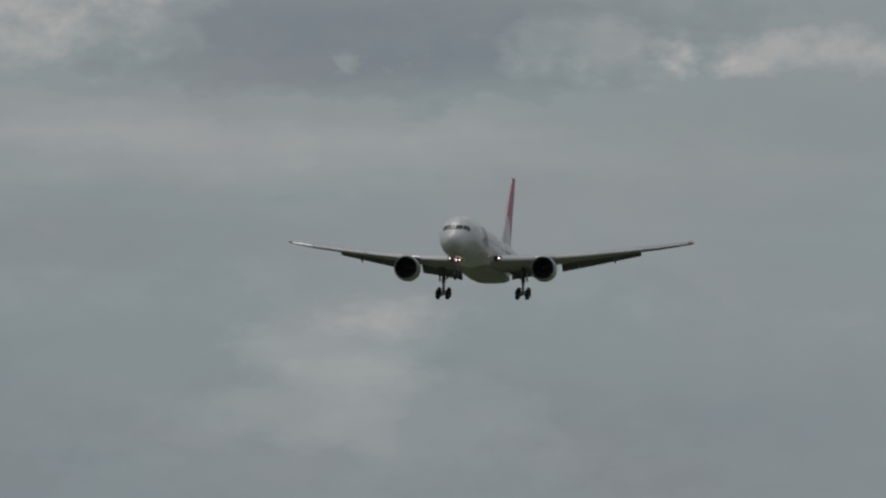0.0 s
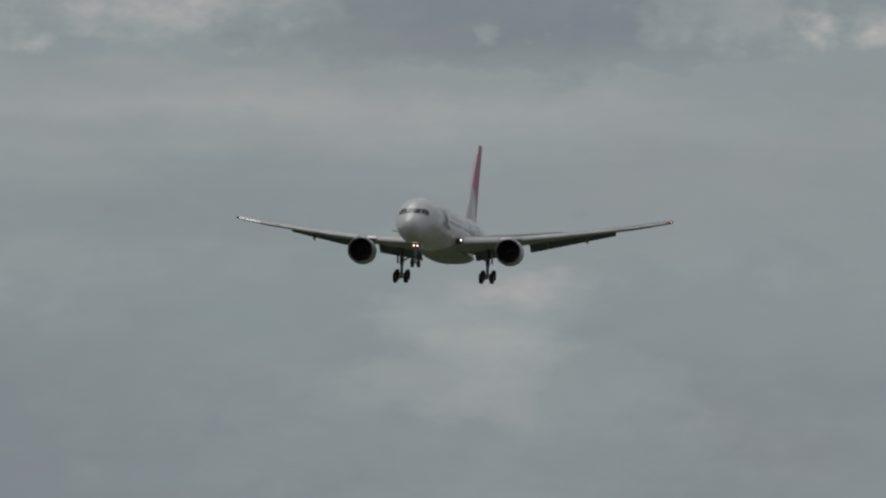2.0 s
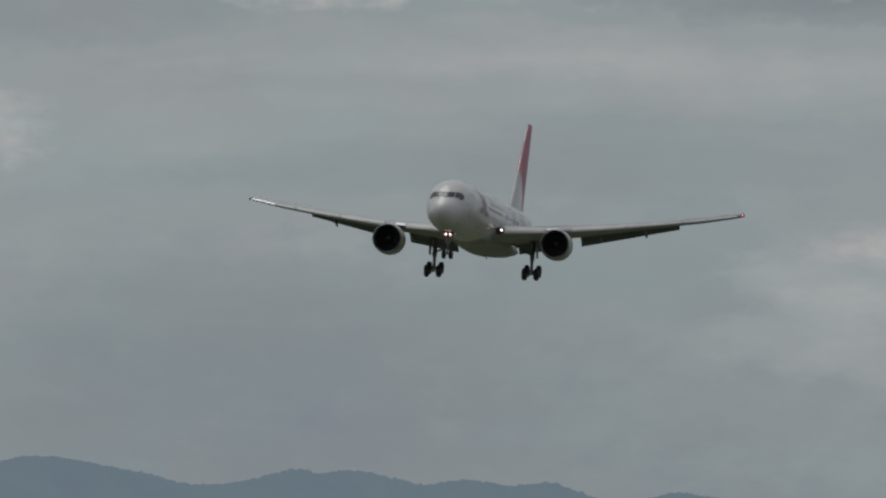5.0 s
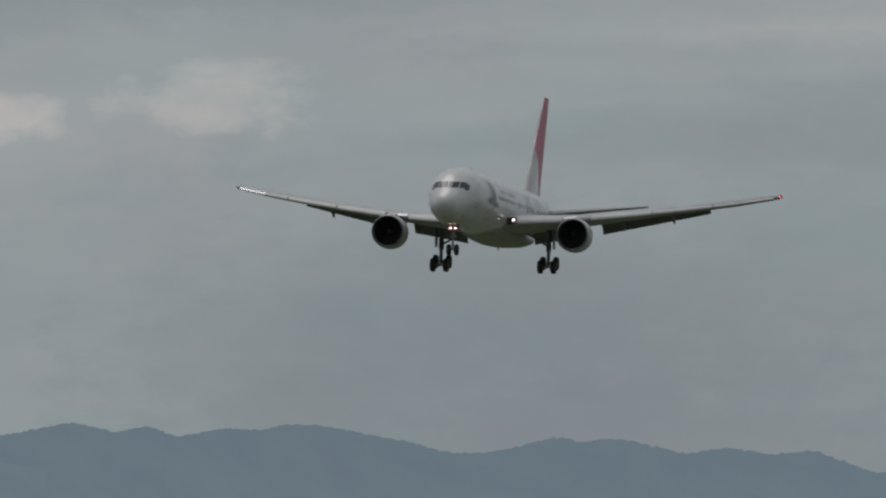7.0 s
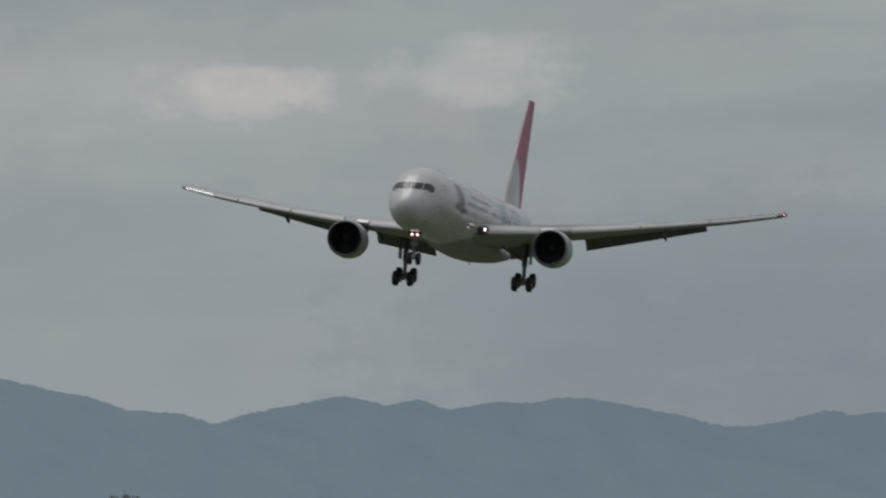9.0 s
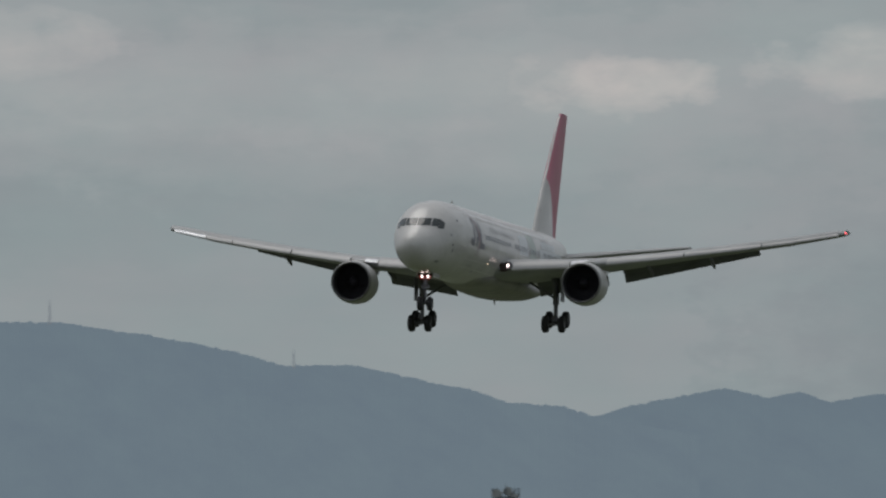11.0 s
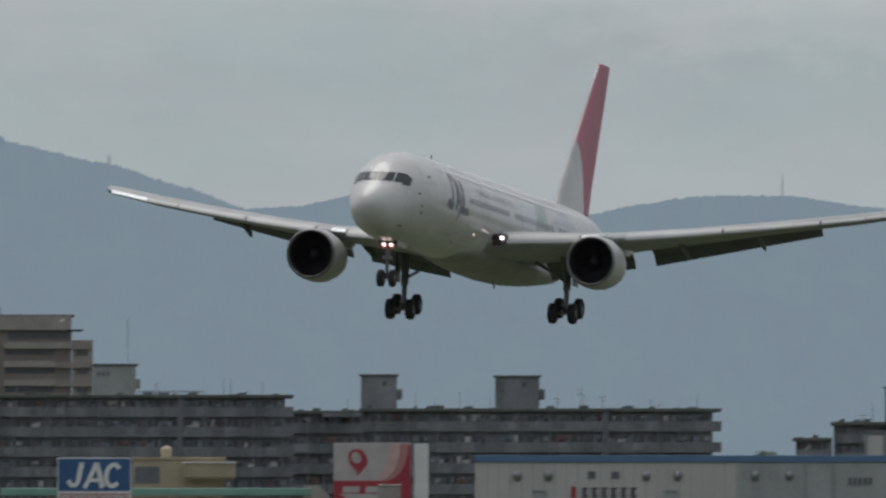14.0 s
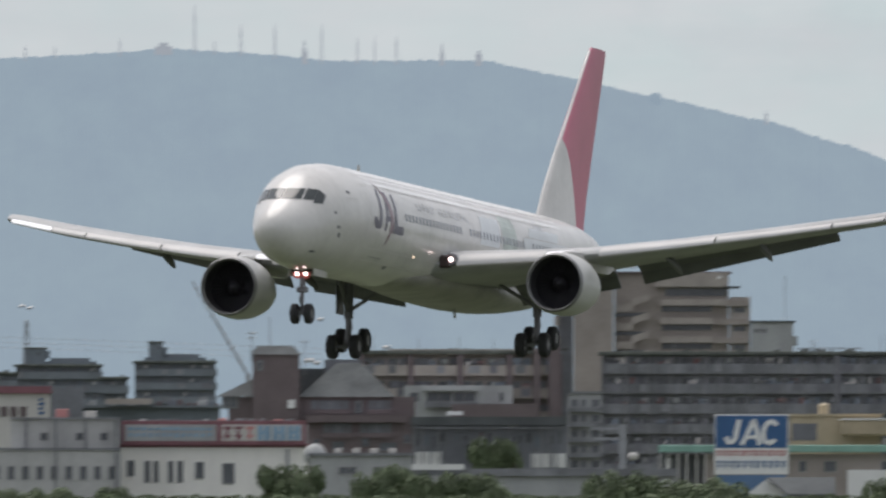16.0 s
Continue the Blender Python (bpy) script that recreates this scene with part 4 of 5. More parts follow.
    for a, b, vt, m in boxes:
        x0, x1, zt = s.x(a), s.x(b), s.z(vt)
        bm = bmesh.new()
        box(bm, x0 + 0.2, x1 - 0.2, 3, 8, top + 0.1, zt - 0.25)
        lh = part("lift_house", bm, m, s.root, "concrete lift house on the roof")
        bm = bmesh.new()
        box(bm, x0 - 0.05, x1 + 0.05, 2.7, 8.3, zt - 0.25, zt, 0.05)
        part("roof", bm, M_FLATROOF, lh)
        bm = bmesh.new()
        box(bm, x1 - 0.2, x1 + 0.5, 4, 5.2, top + 1.2, top + 2.6, 0.1)
        part("vent_box", bm, m, lh)
        bm = bmesh.new()
        box(bm, x0 + (x1 - x0) * 0.6, x0 + (x1 - x0) * 0.6 + 0.5, 2.96, 3.02, zt - 1.5, zt - 0.9)
        part("window", bm, M_WIN, lh)
    return s


s = apartments(1066, 1668, 624, 2080, 13, 9, 13, M_CONC, M_CONC2, "long grey concrete apartment block with stained balconies", 3)
for u, h in ((1440, 600), (1455, 612), (1385, 606), (1600, 615)):
    s.mast(u, h, 628, arms=2)
s.slab("rail", 1410, 1525, 616, 617.5, 1.0, 1.1, M_POLE)
for i in range(24):
    s.slab("rail_post", 1410 + 5 * i, 1411 + 5 * i, 616, 624, 1.0, 1.1, M_POLE)
s = apartments(1806, 2425, 648, 2050, 13, 8, 13, M_CONC, M_CONC2, "grey concrete apartment block with two lift houses", 5, ((1799, 1868, 586, M_CONC), (2037, 2121, 588, M_CONC2)))
for u, h in ((2150, 625), (2192, 610), (2230, 622), (2330, 636)):
    s.mast(u, h, 650, arms=2)
for i in range(4):
    u, v = 2044 + 8 * (i % 2), 600 + 13 * (i // 2)
    s.slab("window", u, u + 3, v, v + 7, 2.93, 3.0, M_WIN)
s = apartments(1662, 1810, 652, 2120, 12, 8, 2, M_CONC, M_CONC2, "lower grey link between two apartment blocks", 6, (), 0.0)
s.slab("roof_sheet", 1735, 1802, 655, 662, -1.6, -0.4, M_CONC2, "pale metal roof sheet")
s = apartments(2640, 3160, 672, 2050, 13, 8, 11, M_CONC, M_CONC2, "grey concrete apartment block with one lift house", 8, ((2727, 2808, 608, M_CONC2),))
for u, h in ((2860, 600), (2840, 630), (2833, 618), (2890, 632), (2690, 655), (3090, 660)):
    s.mast(u, h, 675, arms=2)
s = apartments(2573, 2636, 700, 2030, 12, 7, 1, M_CONC, M_CONC2, "low grey end wing of an apartment block", 9, (), 0.0)
s = apartments(640, 990, 622, 2000, 13, 8, 8, M_TAN, M_TAN2, "tan apartment block with long pale balconies", 11, (), 0.0)
s.slab("parapet", 690, 985, 618, 628, 0.5, 1.4, M_TAN2)
s.slab("stair_tower", 972, 992, 612, None, -1.2, 0.0, M_BROWN)
s.slab("stair_tower", 946, 956, 616, None, -0.9, 0.0, M_BROWN)
s.slab("front_wing", 716, 908, 683, None, -6.0, -0.6, M_GREYW, "grey rendered lower wing")
s.slab("front_wing", 800, 950, 716, None, -9.0, -6.2, M_BROWN, "brown rendered low wing")
s.slab("canopy", 752, 846, 690, 693, -7.2, -6.0, M_GREYW)
for a, b in ((726, 742), (756, 800), (804, 842), (884, 892)):
    s.window(a, b, 695, 712, -6.0)
s.slab("balcony", 754, 846, 712, 722, -7.0, -6.0, M_CONC2)

# stepped tan tower with a blank slab and zigzag stairs
s = Site("tower_block", 983, 1408, 2450, "stepped tan apartment tower with a tall blank stair slab", "apartment block")
s.slab("stair_slab", 1016, 1086, 445, None, -2.5, 6.0, M_TAN, "blank tan slab rising over the roof", 0.1)
s.slab("wall", 1088, 1290, 484, None, 1.5, 14, M_TAN)
s.slab("penthouse", 1160, 1290, 483, 508, -0.2, 1.4, M_TAN2)
s.slab("roof", 1086, 1295, 481, 484.5, 0.8, 14, M_BROWN)
s.slab("recess", 1178, 1286, 511, 524, 1.44, 1.56, M_WIN)
# small white patch painted on as a glint; it is no lamp
s.slab("wall_glint", 1270, 1277, 489, 494, -0.26, -0.2, M_SIGNW)
s.slab("canopy", 1285, 1310, 507, 511, -1.0, 4, M_ROOFGREY)
s.slab("wall", 1292, 1328, 526, None, 1.2, 14, M_TAN2)
s.slab("wall", 1330, 1404, 571, None, 0.5, 13, M_GREYW, "grey end annexe")
s.slab("roof", 1328, 1408, 568, 571, 0.2, 13.2, M_ROOFGREY)
s.slab("vent_box", 1404, 1412, 595, 612, 2, 5, M_GREYW)
s.slab("wall", 985, 1014, 506, None, 2.0, 9, M_DKWALL, "dark stair wing")
s.slab("roof", 982, 1015, 504, 507, 1.2, 9, M_ROOFGREY)
s.slab("lift_house", 1153, 1164, 468, 482, 3, 6, M_CONC)
for i in range(11):
    v = 530 + 33.0 * i
    if v > 800:
        break
    s.slab("balcony", 1170, 1262 if i else 1290, v, v + 11, -0.2, 1.5, M_TAN2, "pale tan balcony parapet")
    s.slab("balcony", 1262, 1326, v + 2, v + 12, 0.2, 1.5, M_TAN)
    s.slab("recess", 1172, 1260, v + 12, v + 22, 1.44, 1.55, M_WIN)
    s.slab("balcony", 982, 990, v - 2, v + 14, 0.8, 2.0, M_TAN2)
    for j, (a, b) in enumerate(((1090, 1122), (1118, 1150))):
        bm = bmesh.new()
        x0, x1, z0 = s.x(a), s.x(b), s.z(v + 22 - 10 * j)
        rise = s.z(v + 12) - s.z(v + 22)
        q = [(x0, -0.1, z0), (x1, -0.1, z0 + rise * j), (x1, -0.1, z0 + rise * j + 1.1), (x0, -0.1, z0 + 1.1)]
        loft(bm, [q, [(p[0], 0.2, p[2]) for p in q]])
        part("stair_parapet", bm, M_TAN2, s.root, "sloping stair parapet")
    s.slab("recess", 1090, 1150, v + 24, v + 31, 1.44, 1.56, M_WIN)
    s.window(1298, 1320, v + 14, v + 24, 1.2)
for i in range(3):
    s.window(1336 + 8 * i, 1341 + 8 * i, 582, 590, 0.5, False)
for u, h in ((1121, 470), (1142, 476), (1148, 474), (1390, 560)):
    s.mast(u, h, 486, 0.07, 3, arms=1)

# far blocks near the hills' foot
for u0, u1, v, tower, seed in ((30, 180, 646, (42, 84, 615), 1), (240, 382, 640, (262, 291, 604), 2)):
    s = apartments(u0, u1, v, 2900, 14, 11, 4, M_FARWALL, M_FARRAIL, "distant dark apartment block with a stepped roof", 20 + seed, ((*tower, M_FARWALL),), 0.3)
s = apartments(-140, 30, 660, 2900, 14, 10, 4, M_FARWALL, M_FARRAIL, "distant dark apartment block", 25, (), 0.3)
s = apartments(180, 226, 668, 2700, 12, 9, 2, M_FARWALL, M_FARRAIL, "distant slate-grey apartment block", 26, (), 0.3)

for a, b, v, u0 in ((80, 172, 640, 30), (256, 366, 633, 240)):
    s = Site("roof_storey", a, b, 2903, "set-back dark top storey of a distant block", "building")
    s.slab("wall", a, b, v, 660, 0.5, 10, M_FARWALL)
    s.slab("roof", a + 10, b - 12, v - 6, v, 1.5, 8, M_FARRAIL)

# warehouse with a blue fascia
s = Site("warehouse", 2004, 2920, 1600, "off-white panelled warehouse with a blue fascia", "warehouse")
s.slab("wall", 2004, 2920, 742, None, 0, 40, M_PANEL)
s.slab("fascia", 2002, 2922, 730, 742, -0.25, 40.2, M_BLUEBAND, "blue painted fascia", 0.03)
s.slab("corner_wall", 2470, 2920, 743, None, -0.06, -0.004, M_GREYW, "greyer wall panels")
for i in range(23):
    u = 2026 + 20 * i
    s.slab("joint", u, u + 0.7, 743, None, -0.02, -0.004, M_FRAME)
for u in (2079, 2134, 2307, 2363, 2500, 2560):
    bm = bmesh.new()
    bmesh.ops.create_uvsphere(bm, u_segments=14, v_segments=8, radius=0.42, matrix=Matrix.Translation((s.x(u), -0.25, s.z(765))) @ Matrix.Diagonal((1, 1.1, 1, 1)))
    rod(bm, (s.x(u), 0, s.z(765)), (s.x(u), -0.4, s.z(765) - 0.35), 0.4, 0.36, 14)
    part("vent_hood", bm, M_POLE, s.root, "round metal vent hood", True)
for u in (2203, 2245, 2480, 2525):
    s.window(u, u + 15, 758, 772, 0)
for i in range(5):
    s.window(2664 + 9 * i, 2671 + 9 * i, 769, 783, -0.06, False)
for u in (2588, 2637):
    s.slab("pipe", u, u + 2, 744, None, -0.2, -0.07, M_POLE)
for u in (2107, 2338):
    s.slab("door", u, u + 24, 794, 830, -0.08, 0.02, M_GREYW, "grey steel door")
    s.slab("frame", u - 1, u + 25, 792, 794.5, -0.25, 0.02, M_FRAME)
    s.slab("stair", u + 22, u + 34, 822, None, -1.4, -0.01, M_FRAME)
s.slab("sign_mark", 2174, 2183, 785, 806, -0.1, -0.01, M_SIGNRED, "red mark on the wall")
for i in range(6):
    u = 2193 + 17.2 * i
    for j in range(3):
        s.slab("sign_bar", u, u + 11 - 3 * (j == 1), 787 + 6.5 * j, 791 + 6.5 * j, -0.1, -0.01, M_GREYMARK)
    s.slab("sign_bar", u + 4, u + 7, 787, 806, -0.12, -0.01, M_GREYMARK)

# big red and white billboard
s = Site("billboard", 1754, 1922, 1560, "large weathered red and white advertising board on a roof", "billboard")
s.slab("panel", 1754, 1891, 708, 850, 0, 0.5, M_BOARD, "faded greyish white panel", 0.02)
s.slab("side_panel", 1896, 1922, 709, 812, 0.6, 2.0, M_SIGNW, "pale side panel")
s.slab("red_field", 1754, 1891, 775, 850, -0.06, -0.004, M_SIGNRED, "red lower field")
def plate(s, name, pts, y0, y1, m, label):
    """A flat plate cut to an outline of bearings and heights."""
    bm = bmesh.new()
    loft(bm, [[(s.x(u), y0, s.z(v)) for u, v in pts], [(s.x(u), y1, s.z(v)) for u, v in pts]])
    return part(name, bm, m, s.root, label)


def sweep(u0, v0, u1, v1, n=10):
    """A curve that falls from (u0, v0) and bends away to (u1, v1)."""
    return [(u0 + (u1 - u0) * (1 - math.cos(k * math.pi / 2 / n)), v0 + (v1 - v0) * math.sin(k * math.pi / 2 / n)) for k in range(n + 1)]


plate(s, "red_sweep", [(1890, 710)] + sweep(1853, 710, 1818, 775) + [(1890, 775)], -0.03, -0.005, M_PALEPINK, "pale pink curved sweep")
plate(s, "red_sweep", [(1890, 710)] + sweep(1872, 710, 1834, 775) + [(1890, 775)], -0.05, -0.031, M_PINK, "faded red curved sweep")
plate(s, "red_sweep", [(1890, 712)] + sweep(1886, 712, 1846, 775) + [(1890, 775)], -0.07, -0.051, M_SIGNRED, "red curved sweep")
drop = [(1797 + 16.5 * math.cos(a) - 3 * math.sin(a), 737 - 18.5 * math.sin(a)) for a in [radians(-40 + 22 * i) for i in range(13)]] + [(1795, 758), (1797, 766), (1805, 755)]
plate(s, "emblem", drop, -0.10, -0.01, M_SIGNRED, "red drop-shaped emblem")
plate(s, "emblem", [(1794 + 8.5 * math.cos(a) - 2 * math.sin(a), 734 - 10.5 * math.sin(a)) for a in [radians(24 * i) for i in range(15)]], -0.13, -0.101, M_BOARD, "white eye of the emblem")
plate(s, "sign_bar", [(1771, 785), (1800, 785), (1800, 796), (1770, 796)], -0.1, -0.061, M_BOARD, "")
plate(s, "sign_bar", [(1811, 785), (1846, 785), (1846, 796), (1810, 796)], -0.1, -0.061, M_BOARD, "")
plate(s, "sign_bar", [(1764, 798), (1838, 798), (1838, 808), (1780, 808)], -0.1, -0.061, M_BOARD, "")
for u, w in ((1779, 12), (1794, 9), (1809, 8), (1820, 14), (1842, 9)):
    s.slab("sign_bar", u, u + w, 815, 821, -0.1, -0.061, M_PALEPINK)
s.slab("sign_bar", 1768, 1888, 826, 832, -0.1, -0.06, M_PINK)
for u in (1764, 1820, 1880):
    bm = rod(bmesh.new(), (s.x(u), 0.7, 0), (s.x(u), 0.7, s.z(712)), 0.15, None, 8)
    part("post", bm, M_POLE, s.root)

s = Site("tan_hut", 1832, 1874, 1535, "small tan rooftop hut with a pale flat lid", "hut")
s.slab("wall", 1833, 1873, 784, None, 0, 3, M_TAN2)
s.slab("roof", 1832, 1874, 781.5, 784, -0.2, 3.2, M_PANEL, "pale flat roof", 0.03)
s.slab("door", 1838, 1849, 812, None, -0.05, -0.004, M_BROWN, "brown door")
s = Site("wire_fence", 1757, 2012, 1475, "dark metal fence with thin posts and two rails", "fence")
for v in (823, 833):
    s.slab("rail", 1757, 2012, v, v + 1.2, 0, 0.06, M_TOWER)
for i in range(18):
    s.slab("post", 1757 + 15 * i, 1758.6 + 15 * i, 822, None, -0.04, 0.1, M_TOWER)

# blue and white roadside sign
s = Site("roadside_sign", 1264, 1397, 1300, "blue and white roadside advertising sign with bold white shapes", "sign")
s.slab("panel", 1265, 1396, 734, 840, 0, 0.35, M_SIGNW, "white sign panel", 0.02)
s.slab("blue_field", 1267, 1394, 736, 793, -0.05, -0.004, M_BLUE, "blue upper field")
def bold(s, name, pts, width, y0, y1, m, label, parent=None):
    """A bold band of even width along a line of bearings and heights."""
    pts = [Vector((s.x(u), s.z(v))) for u, v in pts]
    left, right = [], []
    for i, p in enumerate(pts):
        d = (pts[min(i + 1, len(pts) - 1)] - pts[max(i - 1, 0)]).normalized() * (width * s.k / 2)
        left.append((p.x - d.y, p.y + d.x))
        right.append((p.x + d.y, p.y - d.x))
    bm = bmesh.new()
    loft(bm, [[(a[0], y0, a[1]), (b[0], y0, b[1]), (b[0], y1, b[1]), (a[0], y1, a[1])] for a, b in zip(left, right)])
    return part(name, bm, m, parent or s.root, label)


for pts, wide in ((((1309, 743), (1305, 760), (1302, 776), (1297, 783), (1290, 783), (1285, 774)), 8.5), (((1313, 788), (1322, 772), (1334, 744)), 8.0), (((1334, 743), (1340, 762), (1345, 788)), 8.5), (((1322, 774), (1343, 774)), 6.5),
                  ([(1364 + 12.5 * math.cos(a) + 2 * math.sin(a), 765.5 - 19 * math.sin(a)) for a in [radians(38 + 280 * i / 14) for i in range(15)]], 8.0)):
    bold(s, "white_shape", pts, wide, -0.12, -0.04, M_SIGNW, "bold white slanted shape")
for i in range(16):
    u = 1269 + 7.8 * i
    s.slab("red_bar", u, u + 6.4, 797 + (i % 2), 801, -0.05, -0.004, M_PINK, "faded red writing")
    s.slab("red_bar", u + (i % 3), u + 4.5 + (i % 3), 802.5, 807, -0.05, -0.004, M_PINK, "faded red writing")
for i in range(11):
    u = 1269 + 11.4 * i
    s.slab("sign_bar", u, u + 8.5, 817, 820, -0.06, -0.004, M_BLUEBAND)
    s.slab("sign_bar", u + 1, u + 7.5, 823, 826, -0.06, -0.004, M_BLUEBAND)
    s.slab("sign_bar", u + 2.6 + (i % 3), u + 5 + (i % 3), 815, 830, -0.06, -0.004, M_BLUEBAND)
s.slab("base", 1268, 1392, 841, None, 0.02, 0.3, M_BLUEBAND, "blue base panel")

# long hall with a green fascia, cream building behind it
s = Site("low_hall", 1166, 1716, 1420, "long low hall with a verdigris green fascia", "building")
s.slab("wall", 1250, 1714, 804, None, 1.0, 18, M_TAN)
s.slab("fascia", 1166, 1716, 788, 801, 0, 18.5, M_GREENROOF, "green metal roof edge", 0.05)
for u in (1167, 1182, 1199, 1214, 1232, 1247):
    s.slab("post", u, u + 3.2, 804, None, 0.3, 0.5, M_PANEL, "pale porch post")
s.slab("screen", 1179, 1187, 812, 833, 0.8, 0.9, M_SIGNW, "pale hanging screen")
s.slab("wall", 1168, 1250, 805, None, 5, 17, M_DKWALL)
for u, w in ((1414, 14), (1458, 23), (1560, 16), (1636, 30), (1680, 20)):
    s.window(u, u + w, 816, 836, 1.0)
s.slab("white_wall", 1500, 1612, 832, None, 0.6, 0.98, M_SIGNW, "white low wall")
s = Site("cream_building", 1396, 1584, 1520, "cream rendered building with rooftop tanks", "building")
s.slab("wall", 1398, 1560, 736, None, 0, 15, M_CREAM)
s.slab("roof", 1396, 1562, 733, 737, -0.2, 15, M_CREAM)
s.slab("tank", 1488, 1580, 741, 772, -3, -0.3, M_CREAM, "cream rooftop tank", 0.2)
s.slab("rail", 1486, 1582, 741, 744, -3.2, -2.9, M_SIGNW)
for i in range(6):
    s.slab("post", 1490 + 17 * i, 1491.5 + 17 * i, 744, 775, -3.2, -3.0, M_CREAM)
s.slab("opening", 1402, 1446, 750, 780, -0.05, 0.05, M_DKWALL)
bm = bmesh.new()
lathe(bm, [(0, 0.001), (0, 0.5), (1.0, 0.5), (1.2, 0.2), (1.22, 0.001)], (s.x(1458), 2, s.z(736)), "Z", 16)
part("water_tank", bm, M_CREAM, s.root, "round rooftop water tank", True)
s = Site("tan_shed", 1700, 1756, 1500, "small tan shed with a sloping roof", "shed")
bm = bmesh.new()
q = [(0, 0), (s.w, 0), (s.w, s.z(812)), (s.w * 0.5, s.z(783)), (0, s.z(783))]
loft(bm, [[(x, 0, z) for x, z in q], [(x, 6, z) for x, z in q]])
part("wall", bm, M_TAN2, s.root)

# grey office slab, gantry
s = Site("office_building", 1004, 1068, 1720, "narrow grey-green office building", "building")
s.slab("wall", 1005, 1066, 696, None, 0, 10, M_GREYW)
s.slab("roof", 1003, 1068, 693, 697, -0.3, 10.2, M_CONC2)
for i in range(5):
    s.slab("balcony", 1008, 1066, 722 + 27 * i, 729 + 27 * i, -1.0, -0.02, M_CONC2)
    s.slab("downstand", 1006, 1009, 722 + 27 * i, 749 + 27 * i, -0.9, -0.02, M_GREYW)
    for j, wide in enumerate((13, 9, 15)):
        s.window(1011 + 18 * j, 1011 + 18 * j + wide, 707 + 27 * i, 721 + 27 * i, 0)
s = Site("gantry_pole", 1044, 1112, 1250, "grey steel gantry pole with cross arms", "pole")
for u0, u1, v0, v1 in ((1096, 1108, 752, None), (1044, 1100, 757, 761), (1052, 1100, 775, 779)):
    s.slab("beam", u0, u1, v0, v1, 0, 0.5, M_POLE)
bm = bmesh.new()
bmesh.ops.create_uvsphere(bm, u_segments=12, v_segments=8, radius=0.42, matrix=Matrix.Translation((s.x(1121), 0, s.z(808))) @ Matrix.Diagonal((1, 1, 0.8, 1)))
part("drum", bm, M_PANEL, s.root, "", True)

# brown house group
s = Site("brown_house", 385, 735, 1700, "brown tiled house group with a stair tower and hipped roofs", "house")
s.slab("tower", 448, 531, 628, None, 0, 5, M_BROWN, "brown stair tower")
bm = bmesh.new()
x0, x1, z0, z1 = s.x(445), s.x(534), s.z(628), s.z(612)
loft(bm, [[(x0, -0.3, z0), (x1, -0.3, z0), (x1, 5.3, z0), (x0, 5.3, z0)], [(x0 + 0.6, 1.2, z1), (x1 - 0.9, 1.2, z1), (x1 - 0.9, 4, z1), (x0 + 0.6, 4, z1)]])
part("tower_roof", bm, M_ROOFGREY, s.root, "dark grey hipped roof")
s.slab("wall", 405, 735, 703, None, 1, 12, M_BROWN)
s.slab("wall", 540, 725, 735, None, -3, 0.9, M_BROWN)
bm = bmesh.new()
x0, x1, z0, z1 = s.x(528), s.x(700), s.z(703), s.z(642)
loft(bm, [[(x0, 0.4, z0), (x1, 0.4, z0), (x1, 12.5, z0), (x0, 12.5, z0)], [(s.x(597), 5, z1), (s.x(640), 5, z1), (s.x(640), 7.5, z1), (s.x(597), 7.5, z1)]])
part("roof", bm, M_ROOFGREY, s.root, "dark hipped roof")
bm = bmesh.new()
x0, x1, z0, z1 = s.x(384), s.x(470), s.z(702), s.z(668)
loft(bm, [[(x0, 0.4, z0), (x1, 0.4, z0), (x1, 8, z0), (x0, 8, z0)], [(x1 - 1.0, 3, z1), (x1, 3, z1), (x1, 5, z1), (x1 - 1.0, 5, z1)]])
part("roof", bm, M_ROOFGREY, s.root, "dark hipped roof")
s.slab("roof_box", 575, 640, 636, 662, 6, 9, M_DKWALL, "dark roof box")
s.slab("roof", 520, 600, 652, 704, 7, 11, M_ROOFGREY)
s.slab("sign_board", 510, 523, 708, 723, -0.2, -0.01, M_SIGNW, "small white board")
for a, b, v0, v1, y in ((553, 616, 711, 730, 1.0), (630, 640, 711, 730, 1.0), (655, 690, 711, 730, 1.0), (395, 420, 701, 722, 0.999), (456, 464, 640, 655, 0.0), (575, 620, 752, 772, -3.0), (640, 690, 752, 772, -3.0)):
    # flat dark slab on the wall carries the recess's shade; nothing is cut in
    s.slab("recess", a - 2, b + 2, v0 - 2, v1 + 2, y - 0.06, y - 0.004, M_DKWALL, "dark slab painted as a shaded balcony recess")
    if b - a < 30:
        s.window(a, b, v0, v1, y - 0.07)
    else:
        s.slab("balcony_rail", a - 3, b + 3, v1 - 5, v1 + 3, y - 0.9, y - 0.8, M_BROWN)
        for k in range(3):
            s.slab("mullion", a + (b - a) * (k + 0.5) / 3, a + (b - a) * (k + 0.5) / 3 + 2, v0, v1, y - 0.12, y - 0.07, M_FRAME if k == 1 else M_BROWN)
s.slab("balcony", 545, 720, 735, 748, -4.2, -3.0, M_BROWN)
for u, w, v in ((556, 10, 778), (588, 22, 782), (640, 14, 776), (672, 30, 784), (715, 12, 770)):
    s.slab("window", u, u + w, v, v + 13, -3.05, -2.99, M_WIN)
    s.slab("sill", u - 1, u + w + 1, v + 13, v + 15, -3.2, -3.0, M_CONC2)
s.mast(446, 585, 640, 0.08, 1, arms=2)
s.mast(478, 560, 640, 0.08, 6)
s.mast(540, 600, 660, 0.06, 6, arms=1)

# white shop block with a long sign, grey offices beside it
s = Site("shop_building", 212, 548, 1350, "white rendered shop building under a long faded roof sign", "shop")
